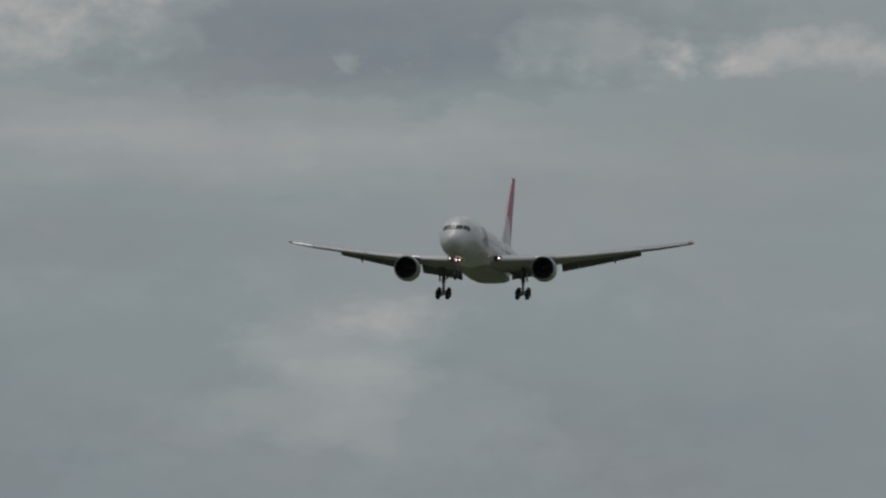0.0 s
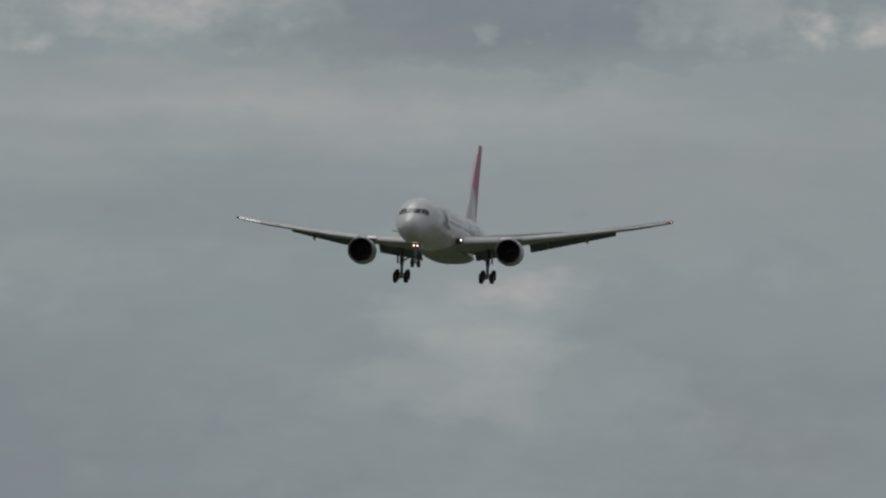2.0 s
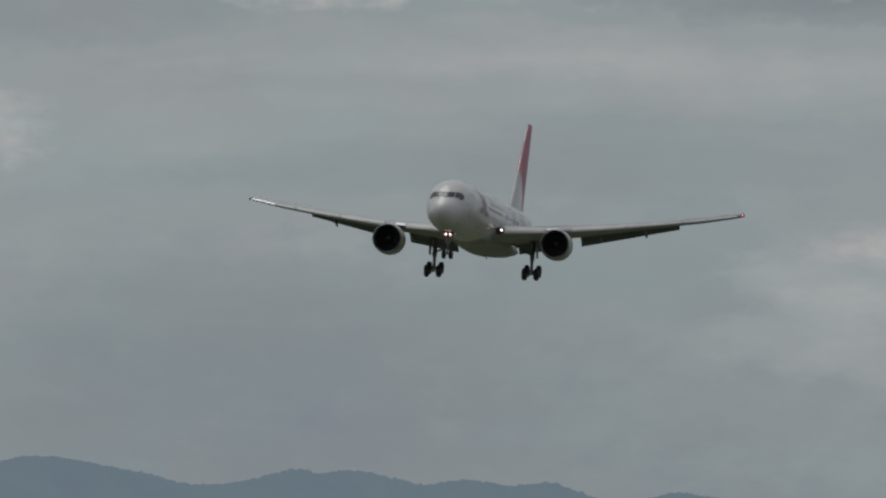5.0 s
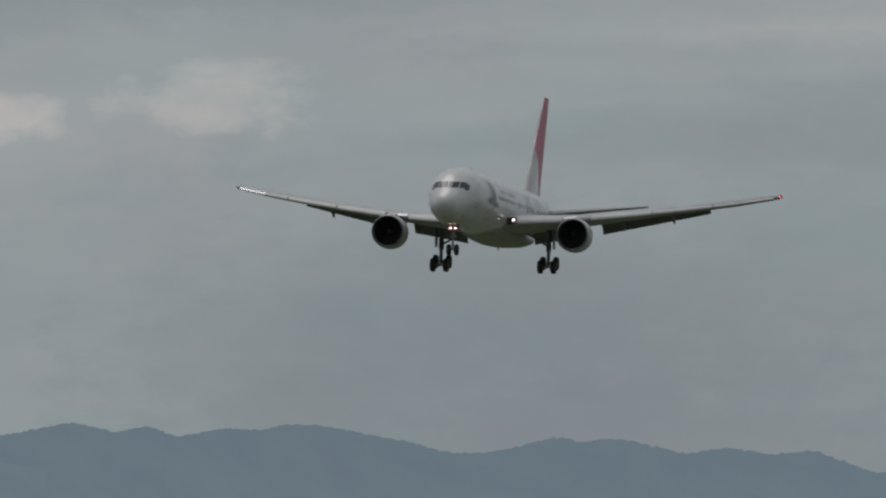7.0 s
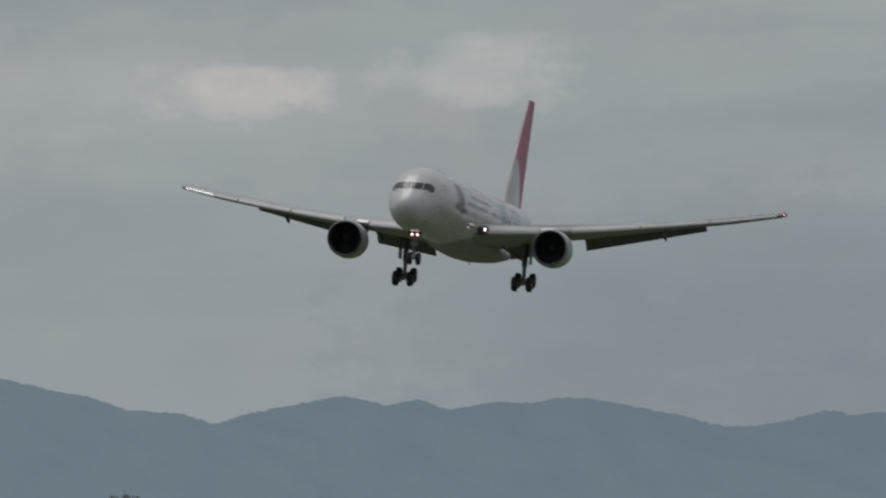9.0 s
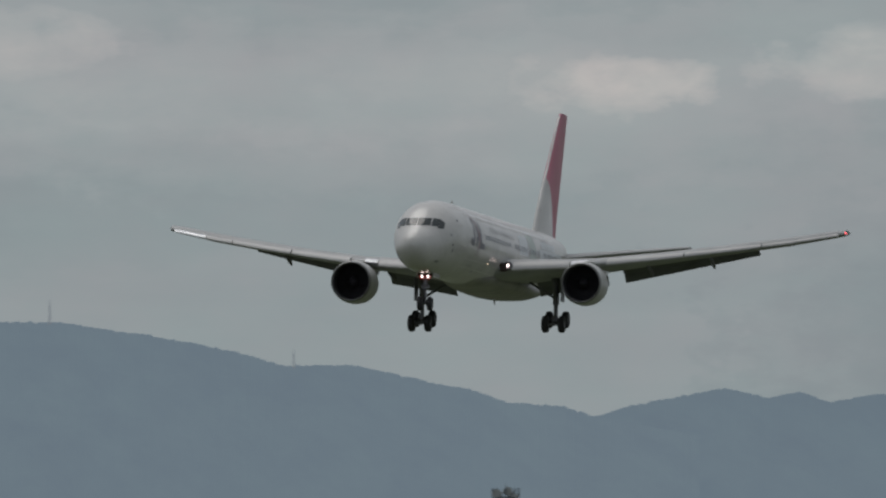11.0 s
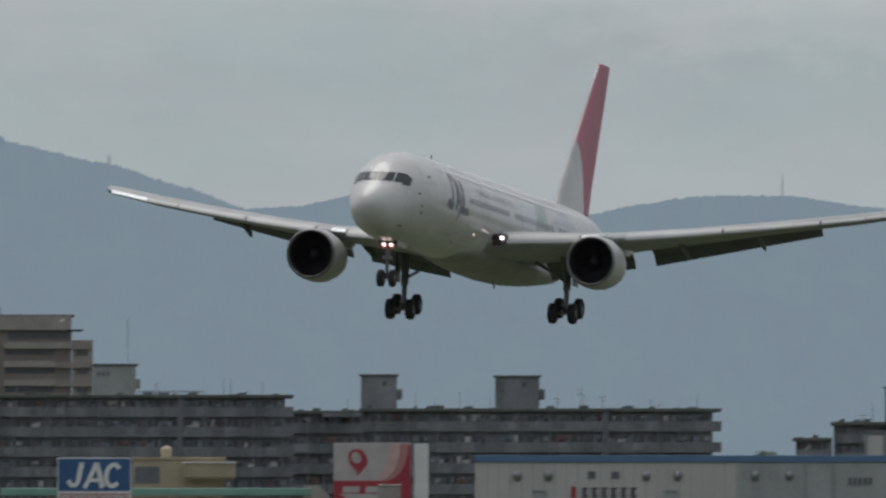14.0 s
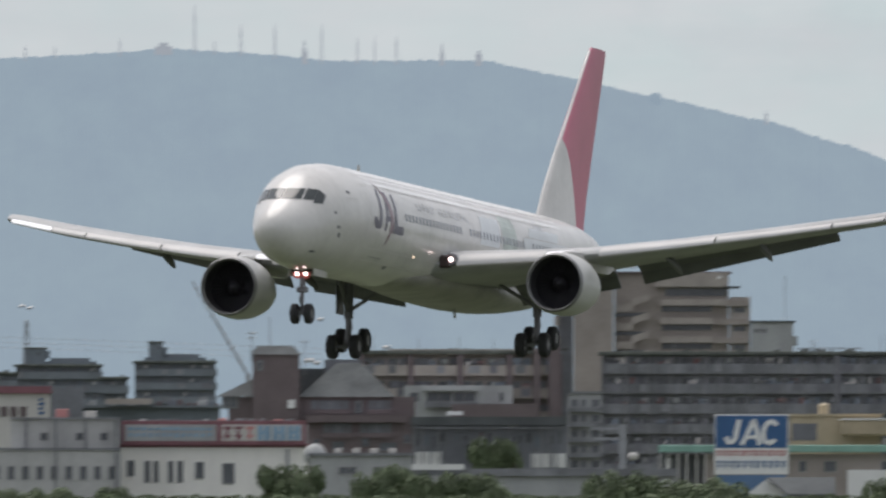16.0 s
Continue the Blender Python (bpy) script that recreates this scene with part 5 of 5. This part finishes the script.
s.slab("wall", 214, 545, 791, None, 0, 14, M_WHITEWALL)
s.slab("parapet", 212, 548, 786, 792, -0.2, 14.2, M_MAROON)
sg = s.slab("roof_sign", 215, 542, 745, 788, -0.6, -0.2, M_MAROON, "framed roof sign", 0.02)
s.slab("sign_panel", 221, 384, 752, 781, -0.66, -0.604, M_GREYW, "faded grey panel", 0, sg)
s.slab("sign_panel", 393, 535, 752, 781, -0.66, -0.604, M_PANEL, "white panel", 0, sg)
rng = random.Random(4)
for i in range(13):
    u = 228 + 11.6 * i
    s.slab("sign_bar", u, u + 8.5, 757 + rng.uniform(-1, 1), 762, -0.7, -0.66, M_PALEBLUE, "", 0, sg)
    s.slab("sign_bar", u + 1, u + 7.5, 767, 774 + rng.uniform(-1, 1), -0.7, -0.66, M_PALEBLUE, "", 0, sg)
for u, m in ((396, M_MAROON), (416, M_MAROON), (436, M_PINK)):
    s.slab("sign_bar", u, u + 15, 755, 760, -0.7, -0.66, m, "", 0, sg)
    s.slab("sign_bar", u + 4, u + 9, 755, 779, -0.71, -0.66, m, "", 0, sg)
    s.slab("sign_bar", u + 1, u + 13, 770, 774, -0.7, -0.66, m, "", 0, sg)
for u in (457, 484, 510):
    s.slab("sign_block", u, u + 9, 754, 780, -0.72, -0.66, M_PALEBLUE, "bold faded blue shape", 0, sg)
    s.slab("sign_block", u + 12, u + 22, 754, 780, -0.72, -0.66, M_PALEBLUE, "bold faded blue shape", 0, sg)
    s.slab("sign_block", u + 8, u + 13, 763, 768, -0.715, -0.66, M_PALEBLUE, "bold faded blue shape", 0, sg)
for a, b, v0, v1 in ((225, 239, 815, 844), (256, 267, 816, 855), (272, 282, 816, 855), (298, 308, 816, 855), (314, 325, 816, 855), (346, 362, 818, 848), (394, 416, 820, 857)):
    s.window(a, b, v0, v1, 0, False)
s.slab("pipe", 507, 512, 795, None, -0.4, -0.05, M_POLE)
s = Site("office_building", -120, 214, 1340, "pale grey two-storey offices with a row of windows", "building")
s.slab("wall", -118, 212, 797, None, 0, 14, M_PALEGREY)
s.slab("upper_wall", 20, 212, 742, 797, 2, 14, M_PALEGREY)
s.slab("ledge", -120, 213, 793, 797, -0.2, 2.0, M_CONC2)
s.slab("roof", 18, 213, 739, 742, 1.7, 14, M_CONC2)
for i in range(12):
    u = -88 + 25.5 * i
    s.window(u, u + 13, 825, 850, 0)
for u in (72, 135, 178):
    s.window(u, u + 14, 766, 780, 2)
for i in range(4):
    s.slab("pipe", 45 + 53 * i, 48 + 53 * i, 742, None, -0.25 if i % 2 else 1.8, 1.99, M_CONC2)
s.slab("cooling_unit", 150, 172, 728, 742, 4, 6, M_PANEL, "rooftop cooling unit", 0.05)
s.slab("cooling_unit", 100, 122, 724, 742, 5, 8, M_PINK, "faded rooftop box", 0.05)
s = Site("store_building", -160, 92, 1460, "white store with a red roof edge and brown panels", "shop")
s.slab("wall", -160, 90, 697, None, 0, 12, M_PANEL)
s.slab("roof", -162, 92, 684, 697, -0.4, 12, M_MAROON, "faded red roof edge")
for i in range(9):
    s.slab("panel", -100 + 17 * i, -88 + 17 * i, 720, 738, -0.1, 0.02, M_BROWN)
for i in range(4):
    s.slab("sign_bar", 70, 76 + 3 * (i % 2), 705 + 8 * i, 710 + 8 * i, -0.1, 0.02, M_BLUE)
s = Site("slate_sheds", 92, 390, 1750, "row of slate-grey sheds with cluttered roofs", "shed")
s.slab("wall", 92, 148, 687, None, 0, 10, M_DKWALL)
s.slab("wall", 148, 390, 722, None, 1, 10, M_FARWALL)
s.slab("strip_wall", 188, 270, 706, 716, -2, 0.9, M_TAN2, "pale strip wall")
s.slab("roof", 147, 392, 718, 722, 0, 11, M_FARRAIL)
rng = random.Random(31)
for i in range(26):
    u, h = rng.uniform(150, 380), rng.uniform(4, 14)
    s.slab("roof_box", u, u + rng.uniform(5, 16), 720 - h, 720, rng.uniform(1, 6), 8, rng.choice((M_FARWALL, M_GREYW, M_DKWALL, M_FARRAIL, M_BROWN)), "", 0.03)
s = Site("rooftop_plant", 215, 545, 1362, "cluster of pale rooftop ducts and boxes", "rooftop units")
s.slab("deck", 216, 545, 752, None, 0, 8, M_GREYW)
for i in range(16):
    u, h = 222 + 20 * i + rng.uniform(-6, 6), rng.uniform(3, 13)
    s.slab("duct_box", u, u + rng.uniform(6, 18), 752 - h, 752, rng.uniform(0.5, 4), 6, rng.choice((M_GREYW, M_PANEL, M_CONC2, M_PINK)), "", 0.04)

# long dark hall and low houses in front
s = Site("dark_hall", 728, 1004, 1480, "long dark slate hall with white doors", "hall")
s.slab("wall", 730, 1002, 752, None, 0, 14, M_DKWALL)
s.slab("roof", 728, 1004, 738, 753, -0.5, 14, M_ROOFGREY)
s.slab("skylight", 790, 820, 728, 735, 3, 6, M_SIGNW)
rng = random.Random(77)
for i in range(19):
    u = 734 + 14 * i
    s.slab("post", u, u + 1.6, 754, None, -0.45, -0.2, rng.choice((M_CONC2, M_FRAME, M_DKWALL)))
    v = rng.uniform(764, 778)
    s.slab("bay_panel", u + 3, u + rng.uniform(7, 13), v, v + rng.uniform(6, 24), -0.12, -0.01, rng.choice((M_WIN, M_FARWALL, M_CONC2, M_ROOFGREY, M_BROWN)))
s.slab("gutter", 728, 1004, 757, 759, -0.75, -0.5, M_CONC2)
for a, b, v0, v1 in ((735, 782, 800, 825), (940, 976, 803, 828), (980, 1002, 803, 828), (906, 912, 800, 815)):
    s.slab("door", a, b, v0, v1, -0.1, 0.05, M_SIGNW, "white roller door")
bm = bmesh.new()
bmesh.ops.create_uvsphere(bm, u_segments=14, v_segments=8, radius=0.5, matrix=Matrix.Translation((s.x(906), 0.3, s.z(753))) @ Matrix.Diagonal((1.5, 1, 0.5, 1)))
part("vent_cap", bm, M_GREYW, s.root, "", True)
s = Site("low_house", 548, 735, 1300, "low grey house with white roof vents", "house")
s.slab("wall", 550, 730, 806, None, 0, 9, M_GREYW)
s.slab("roof", 546, 735, 802, 807, -0.3, 9, M_CONC2)
for i in range(5):
    s.slab("vent", 560 + 32 * i, 574 + 32 * i, 794, 803, 1, 2.5, M_PANEL, "white roof vent", 0.05)
for u in (600, 660):
    s.window(u, u + 32, 826, 840, 0)
bm = bmesh.new()
bmesh.ops.create_uvsphere(bm, u_segments=16, v_segments=10, radius=0.95, matrix=Matrix.Translation((s.x(558), 1.2, s.z(806))))
part("tank", bm, M_GREYW, s.root, "round grey tank", True)
s = Site("low_house", 736, 1200, 1230, "row of low grey sheds with shallow roofs", "shed")
s.slab("wall", 738, 1198, 842, None, 0, 10, M_GREYW)
s.slab("roof", 730, 822, 822, 832, -0.6, 5, M_SIGNW, "pale sheet roof")
s.slab("roof", 820, 1200, 830, 843, -0.4, 10, M_CONC2)
s = Site("gable_house", 1325, 1480, 1180, "small house with a dark roof and white gable", "house")
bm = bmesh.new()
q = [(s.x(1326), 0), (s.x(1388), 0), (s.x(1388), s.z(872)), (s.x(1357), s.z(848)), (s.x(1326), s.z(872))]
loft(bm, [[(x, 0, z) for x, z in q], [(x, 7, z) for x, z in q]])
part("gable", bm, M_SIGNW, s.root, "white gable wall")
bm = bmesh.new()
loft(bm, [[(s.x(1357), -0.3, s.z(845)), (s.x(1478), -0.3, s.z(845)), (s.x(1478), -0.3, s.z(849)), (s.x(1357), -0.3, s.z(849))], [(s.x(1395), -2.5, s.z(875)), (s.x(1480), -2.5, s.z(875)), (s.x(1480), -2.5, s.z(879)), (s.x(1395), -2.5, s.z(879))]])
part("roof", bm, M_ROOFGREY, s.root, "dark tiled roof")
s.slab("wall", 1390, 1476, 876, None, -2.2, 6, M_GREYW)
s = Site("perimeter_shed", 1690, 2010, 1250, "low grey shed with a roof rail", "shed")
s.slab("wall", 1692, 2008, 846, None, 0, 8, M_GREYW)
s.slab("roof", 1690, 2010, 840, 847, -0.3, 8, M_CONC2)
s.slab("rail", 1770, 2008, 826, 828, 0.2, 0.3, M_FRAME)
for i in range(12):
    s.slab("post", 1770 + 21 * i, 1771.5 + 21 * i, 828, 841, 0.2, 0.3, M_FRAME)
for u in (1866, 2180, 2420):
    bm = bmesh.new()
    lathe(bm, [(0.0, 0.3), (0.5, 0.3), (0.6, 0.6), (1.0, 0.6), (1.25, 0.3), (1.3, 0.001)], (s.x(u), 1, s.z(848)), "Z", 16)
    part("roof_ventilator", bm, M_POLE, s.root, "round metal roof ventilator", True)
s.slab("long_roof", 2010, 2500, 856, None, 0.5, 8, M_GREYW)

# screened building, framed sign and radio tower further along
s = Site("screened_building", 2690, 3230, 1700, "building behind pale green screen panels on posts", "building")
s.slab("wall", 2692, 3228, 690, None, 1.5, 15, M_GREYW)
s.slab("roof", 2690, 3230, 686, 691, 1.2, 15, M_CONC2)
for i in range(17):
    u = 2697 + 31.5 * i
    s.slab("screen", u + 2, u + 29, 695, 740, 0, 0.08, M_GREENROOF if i else M_PANEL, "pale green screen panel")
    s.slab("screen_foot", u + 2, u + 29, 742, None, 0, 0.08, M_PANEL, "pale lower panel")
    s.slab("post", u - 1, u + 1.5, 692, None, -0.15, 0.2, M_FRAME)
s = Site("sign_building", 3208, 3302, 1900, "white rooftop sign box in a steel frame", "sign")
s.slab("panel", 3212, 3298, 664, 700, 0, 1, M_SIGNW, "white sign panel")
s.slab("wall", 3205, 3305, 700, None, 0, 9, M_GREYW)
for u in (3211, 3254, 3298):
    s.slab("post", u, u + 2, 648, 702, -0.2, 0, M_POLE)
s.slab("beam", 3211, 3300, 648, 651, -0.2, 0, M_POLE)
for i in range(3):
    s.slab("sign_bar", 3222 + 24 * i, 3238 + 24 * i, 668, 674, -0.05, 0, M_PINK)
    s.slab("sign_bar", 3224 + 24 * i, 3238 + 24 * i, 680, 694, -0.05, 0, M_GREYMARK)


def lattice(root, x, y, z0, z1, w0, w1, m, bays, r=0.05, name="lattice_panel"):
    """A four-legged lattice mast: one part for each bay."""
    for i in range(bays):
        a, b = i / bays, (i + 1) / bays
        za, zb, wa, wb = z0 + (z1 - z0) * a, z0 + (z1 - z0) * b, (w0 + (w1 - w0) * a) / 2, (w0 + (w1 - w0) * b) / 2
        bm = bmesh.new()
        c = ((-1, -1), (1, -1), (1, 1), (-1, 1))
        for (p, q), (e, f) in zip(c, c[1:] + c[:1]):
            rod(bm, (x + p * wa, y + q * wa, za), (x + p * wb, y + q * wb, zb), r, None, 5)
            rod(bm, (x + p * wa, y + q * wa, za), (x + e * wb, y + f * wb, zb), r * 0.7, None, 4)
            rod(bm, (x + p * wb, y + q * wb, zb), (x + e * wb, y + f * wb, zb), r * 0.7, None, 4)
        part(name, bm, m, root)


s = Site("radio_tower", 3330, 3380, 1600, "grey steel lattice radio tower with platforms and drums", "tower")
lattice(s.root, s.x(3355), 0, 0, s.z(572), 2.3, 1.4, M_TOWER, 14, 0.13)
for v, w in ((580, 2.6), (618, 2.6), (640, 2.4)):
    bm = bmesh.new()
    box(bm, s.x(3355) - w / 2, s.x(3355) + w / 2, -w / 2, w / 2, s.z(v) - 0.1, s.z(v), 0.02)
    deck = part("platform", bm, M_TOWER, s.root, "railed steel platform")
    for a in range(8):
        t = 2 * math.pi * a / 8
        part("rail_post", rod(bmesh.new(), (s.x(3355) + w / 2 * math.cos(t), w / 2 * math.sin(t), s.z(v)), (s.x(3355) + w / 2 * math.cos(t), w / 2 * math.sin(t), s.z(v) + 0.9), 0.1, None, 6), M_TOWER, deck)
for dx, v in ((-0.9, 574), (0.2, 570), (0.9, 582), (-0.8, 615), (0.9, 622)):
    bm = bmesh.new()
    lathe(bm, [(-0.3, 0.001), (-0.3, 0.45), (0.1, 0.45), (0.25, 0.15)], (s.x(3355) + dx, -0.9, s.z(v)), "Y", 14)
    part("drum_aerial", bm, M_GREYW, s.root, "grey drum aerial", True)
s.mast(3355, 555, 572, 0.05, 0)

# crane, pylon and wires far behind
s = Site("tower_crane", 330, 450, 2700, "distant slanting lattice crane boom", "crane")
bm = bmesh.new()
a, b = (s.x(440), 0, s.z(665)), (s.x(341), 0, s.z(498))
rod(bm, a, b, 0.22, 0.12, 6)
for i in range(14):
    k = i / 14
    p = [a[j] + (b[j] - a[j]) * k for j in range(3)]
    rod(bm, (p[0] - 0.5, 0, p[2] - 0.3), (p[0] + 0.5, 0, p[2] + 0.3), 0.07, None, 4)
part("boom", bm, M_POLE, s.root, "slanting lattice boom")
part("mast", rod(bmesh.new(), (s.x(441), 0, 0), a, 0.5, 0.4, 8), M_POLE, s.root)
s = Site("power_pylon", 35, 60, 3200, "distant grey lattice power pylon", "pylon")
lattice(s.root, s.x(48), 0, 0, s.z(568), 4.2, 0.5, M_POLE, 8, 0.12)
for i in range(3):
    part("wire", rod(bmesh.new(), (s.x(-200), 0.5 * i, s.z(590 + 9 * i)), (s.x(700), 0.5 * i, s.z(622 + 9 * i)), 0.03, None, 4), M_POLE, s.root)

# masts on the mountain's crest
for u, v0, wide in ((45, 80, 1), (98, 82, 1), (213, 68, 1), (345, 8, 1.5), (380, 72, 1), (427, 43, 1.6), (487, 42, 1.4), (539, 70, 2.6), (570, 42, 1.4), (633, 66, 1), (664, 64, 0.6), (702, 64, 1.2), (783, 76, 2), (848, 88, 2), (1355, 196, 0.8), (1358, 196, 0.8), (1980, 226, 1), (2200, 250, 1), (2548, 232, 1), (2980, 318, 1)):
    d = 4592.0
    e = spot(u, skyline(NEAR_RANGE, u), d)
    root = empty("radio_mast", Matrix.Translation((e.x, e.y, e.z - 1.5)), "distant pale lattice radio mast on the crest", "mast", "masts on the mountain")
    h = (skyline(NEAR_RANGE, u) - v0) / F * d + 1.5
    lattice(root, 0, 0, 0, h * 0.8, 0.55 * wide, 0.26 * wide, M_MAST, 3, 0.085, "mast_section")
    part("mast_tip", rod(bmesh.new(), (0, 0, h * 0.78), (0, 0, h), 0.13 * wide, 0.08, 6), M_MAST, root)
for u, w, h in ((783, 1.2, 3.2), (848, 1.8, 2.8), (540, 1.6, 3.0), (290, 5.0, 1.6)):
    e = spot(u, skyline(NEAR_RANGE, u), 4588)
    bm = bmesh.new()
    box(bm, -w / 2, w / 2, 0, 2, -2.0, h - 1.0, 0.2)
    box(bm, -w / 4, w / 4, 0.5, 1.5, h - 1.0, h, 0.2)
    ob = part("summit_hut", bm, M_MAST)
    ob.matrix_world = Matrix.Translation(e)
    tagged(ob, "distant hazy hut on the mountain crest", "building")


# pale houses on the foot of the slope
FLANK = mathutils.bvhtree.BVHTree.FromPolygons([v.co.copy() for v in near_range.data.vertices], [tuple(p.vertices) for p in near_range.data.polygons])


def slope_place(u, v):
    """The place on the near range's flank at bearing u and height v."""
    d = spot(u, v, 4000) - EYE
    return FLANK.ray_cast(EYE, d.normalized())[0] or spot(u, v, 4200)


for u, v, w, h, m in ((567, 569, 1.3, 0.8, M_PALEGREY), (618, 611, 1.2, 0.6, M_GREYW), (637, 613, 1.6, 0.7, M_PALEGREY), (684, 619, 1.8, 1.0, M_PALEGREY), (548, 642, 2.4, 0.9, M_PALEGREY), (561, 646, 1.6, 0.8, M_GREYW), (40, 545, 1.4, 0.6, M_GREYW), (53, 548, 1.2, 0.6, M_GREYW)):
    root = empty("hill_house", Matrix.Translation(slope_place(u, v)), "distant pale house low on the wooded slope", "house", "houses on the slope")
    w, h = 0.6 * w, 0.7 * h
    part("wall", box(bmesh.new(), -w, w, 0, 5, -0.4, h), m, root)
    bm = bmesh.new()
    loft(bm, [[(-w - 0.2, -0.3, h), (w + 0.2, -0.3, h), (w + 0.2, 5.3, h), (-w - 0.2, 5.3, h)], [(-w * 0.6, 2.2, h + 0.4), (w * 0.6, 2.2, h + 0.4), (w * 0.6, 2.8, h + 0.4), (-w * 0.6, 2.8, h + 0.4)]])
    part("roof", bm, M_PALEGREY, root)

# round dome on the crest
e = spot(1161, 181, 4585)
root = empty("radar_dome", Matrix.Translation(e), "distant hazy round dome on the mountain crest", "dome")
bm = bmesh.new()
bmesh.ops.create_icosphere(bm, subdivisions=3, radius=1.9, matrix=Matrix.Translation((0, 0, 0.8)))
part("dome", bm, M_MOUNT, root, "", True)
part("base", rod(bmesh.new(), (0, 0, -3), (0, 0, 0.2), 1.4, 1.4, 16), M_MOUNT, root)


# ---- trees and hedge ----
def crown_mesh(seed, leaves=5200):
    rng = random.Random(seed)
    lobes = [(Vector((rng.uniform(-0.55, 0.55), rng.uniform(-0.5, 0.5), rng.uniform(-0.45, 0.55))), rng.uniform(0.28, 0.5)) for _ in range(13)]
    bm = bmesh.new()
    for _ in range(leaves):
        c, r = rng.choice(lobes)
        dv = Vector((rng.gauss(0, 1), rng.gauss(0, 1), rng.gauss(0, 1))).normalized()
        p = c + dv * r * (0.55 + 0.45 * rng.random() ** 0.5)
        a = Vector((rng.gauss(0, 1), rng.gauss(0, 1), rng.gauss(0, 0.6))).normalized()
        b = a.cross(dv + Vector((0.1, 0.2, 0.3))).normalized()
        q = rng.uniform(0.024, 0.052)
        bm.faces.new([bm.verts.new(p + a * q * 1.4), bm.verts.new(p + b * q), bm.verts.new(p - a * q * 1.4), bm.verts.new(p - b * q)])
    me = bpy.data.meshes.new("crown")
    bm.to_mesh(me)
    bm.free()
    me.materials.append(M_LEAF)
    return me


CROWNS = [crown_mesh(s_) for s_ in (1, 2, 3, 4)]


def tree(u, v, d, w, h, k):
    """A broad-leaved tree whose top reaches height v; w, h: half width and half height of its crown."""
    e = spot(u, v, d)
    root = empty("tree", Matrix.Translation((e.x, e.y, 0)), "dark green broad-leaved tree with an uneven crown", "tree", "trees by the airfield")
    bm = bmesh.new()
    rod(bm, (0, 0, 0), (0.1, 0, e.z - h), 0.28, 0.16, 8)
    for a in range(5):
        t = a * 1.3 + k
        rod(bm, (0.1, 0, e.z - 1.7 * h), (0.1 + 0.6 * w * math.cos(t), 0.5 * w * math.sin(t), e.z - 0.7 * h), 0.12, 0.04, 6)
    part("trunk", bm, M_BARK, root, "brown trunk with limbs")
    c = new("crown", CROWNS[k % 4])
    c.parent = root
    c.matrix_local = Matrix.Translation((0, 0, e.z - 0.80 * h)) @ Matrix.Rotation(k * 1.1, 4, "Z") @ Matrix.Diagonal((w, w, h, 1))


for i, (u, v, d, w, h) in enumerate(((488, 824, 1240, 1.7, 2.6), (520, 819, 1240, 2.0, 3.0), (548, 830, 1235, 1.5, 2.5), (655, 838, 1210, 1.7, 2.4), (690, 825, 1215, 2.2, 3.0), (728, 832, 1212, 1.8, 2.8), (762, 850, 1200, 1.6, 2.2), (795, 840, 1200, 2.0, 2.6), (838, 838, 1200, 2.0, 2.6), (880, 850, 1200, 2, 2.2),
                                     (1065, 846, 1200, 1.8, 2.4), (1105, 838, 1200, 2.0, 2.8), (1150, 844, 1200, 2.0, 2.6), (1200, 846, 1200, 2.2, 2.4), (1250, 850, 1200, 2.2, 2.4), (1295, 858, 1180, 2.0, 2.2), (1570, 848, 1195, 2.0, 2.4), (1610, 842, 1190, 2.0, 2.6), (1660, 830, 1190, 2.2, 3.2), (1695, 815, 1190, 2.3, 3.6), (1735, 824, 1190, 2.0, 3.2), (1775, 842, 1190, 2.2, 2.6),
                                     (850, 784, 1400, 1.3, 2.4), (868, 778, 1400, 1.5, 2.8), (900, 780, 1400, 1.4, 2.6), (20, 862, 1200, 2.0, 2), (60, 868, 1200, 1.8, 1.8), (110, 866, 1200, 2.0, 2), (205, 862, 1200, 1.6, 2.0), (2510, 720, 2200, 2.5, 3.0), (2540, 734, 2200, 2.4, 2.6), (2480, 736, 2200, 2.2, 2.4))):
    tree(u, v, d, w, h, i)

# a clipped evergreen hedge along the airfield road, as loose leaves
rng = random.Random(12)
bm = bmesh.new()
for i in range(20000):
    u = rng.uniform(-60, 2560)
    top = 878 + 6 * noise.noise((u / 60.0, 1.0, 0)) + 4 * noise.noise((u / 17.0, 2.0, 0))
    p = spot(u, top + abs(rng.gauss(0, 18)), 1165 + rng.uniform(-1.0, 1.0))
    p.z = max(p.z, 0.1)
    a = Vector((rng.gauss(0, 1), rng.gauss(0, 1), rng.gauss(0, 0.7))).normalized()
    b = a.cross(Vector((rng.gauss(0, 1), rng.gauss(0, 1), rng.gauss(0, 1)))).normalized()
    q = rng.uniform(0.09, 0.2)
    bm.faces.new([bm.verts.new(p + a * q), bm.verts.new(p + b * q * 0.6), bm.verts.new(p - a * q), bm.verts.new(p - b * q * 0.6)])
tagged(part("hedge", bm, M_LEAF), "dark green uneven hedge along the road", "hedge", kind="stuff")


# ---- what moves: the airliner on its approach ----
def motions():
    walk(airliner, [(t, pose(x, y, z, rx, ry, rz)) for t, x, y, z, rx, ry, rz in AIRLINER])


motions()
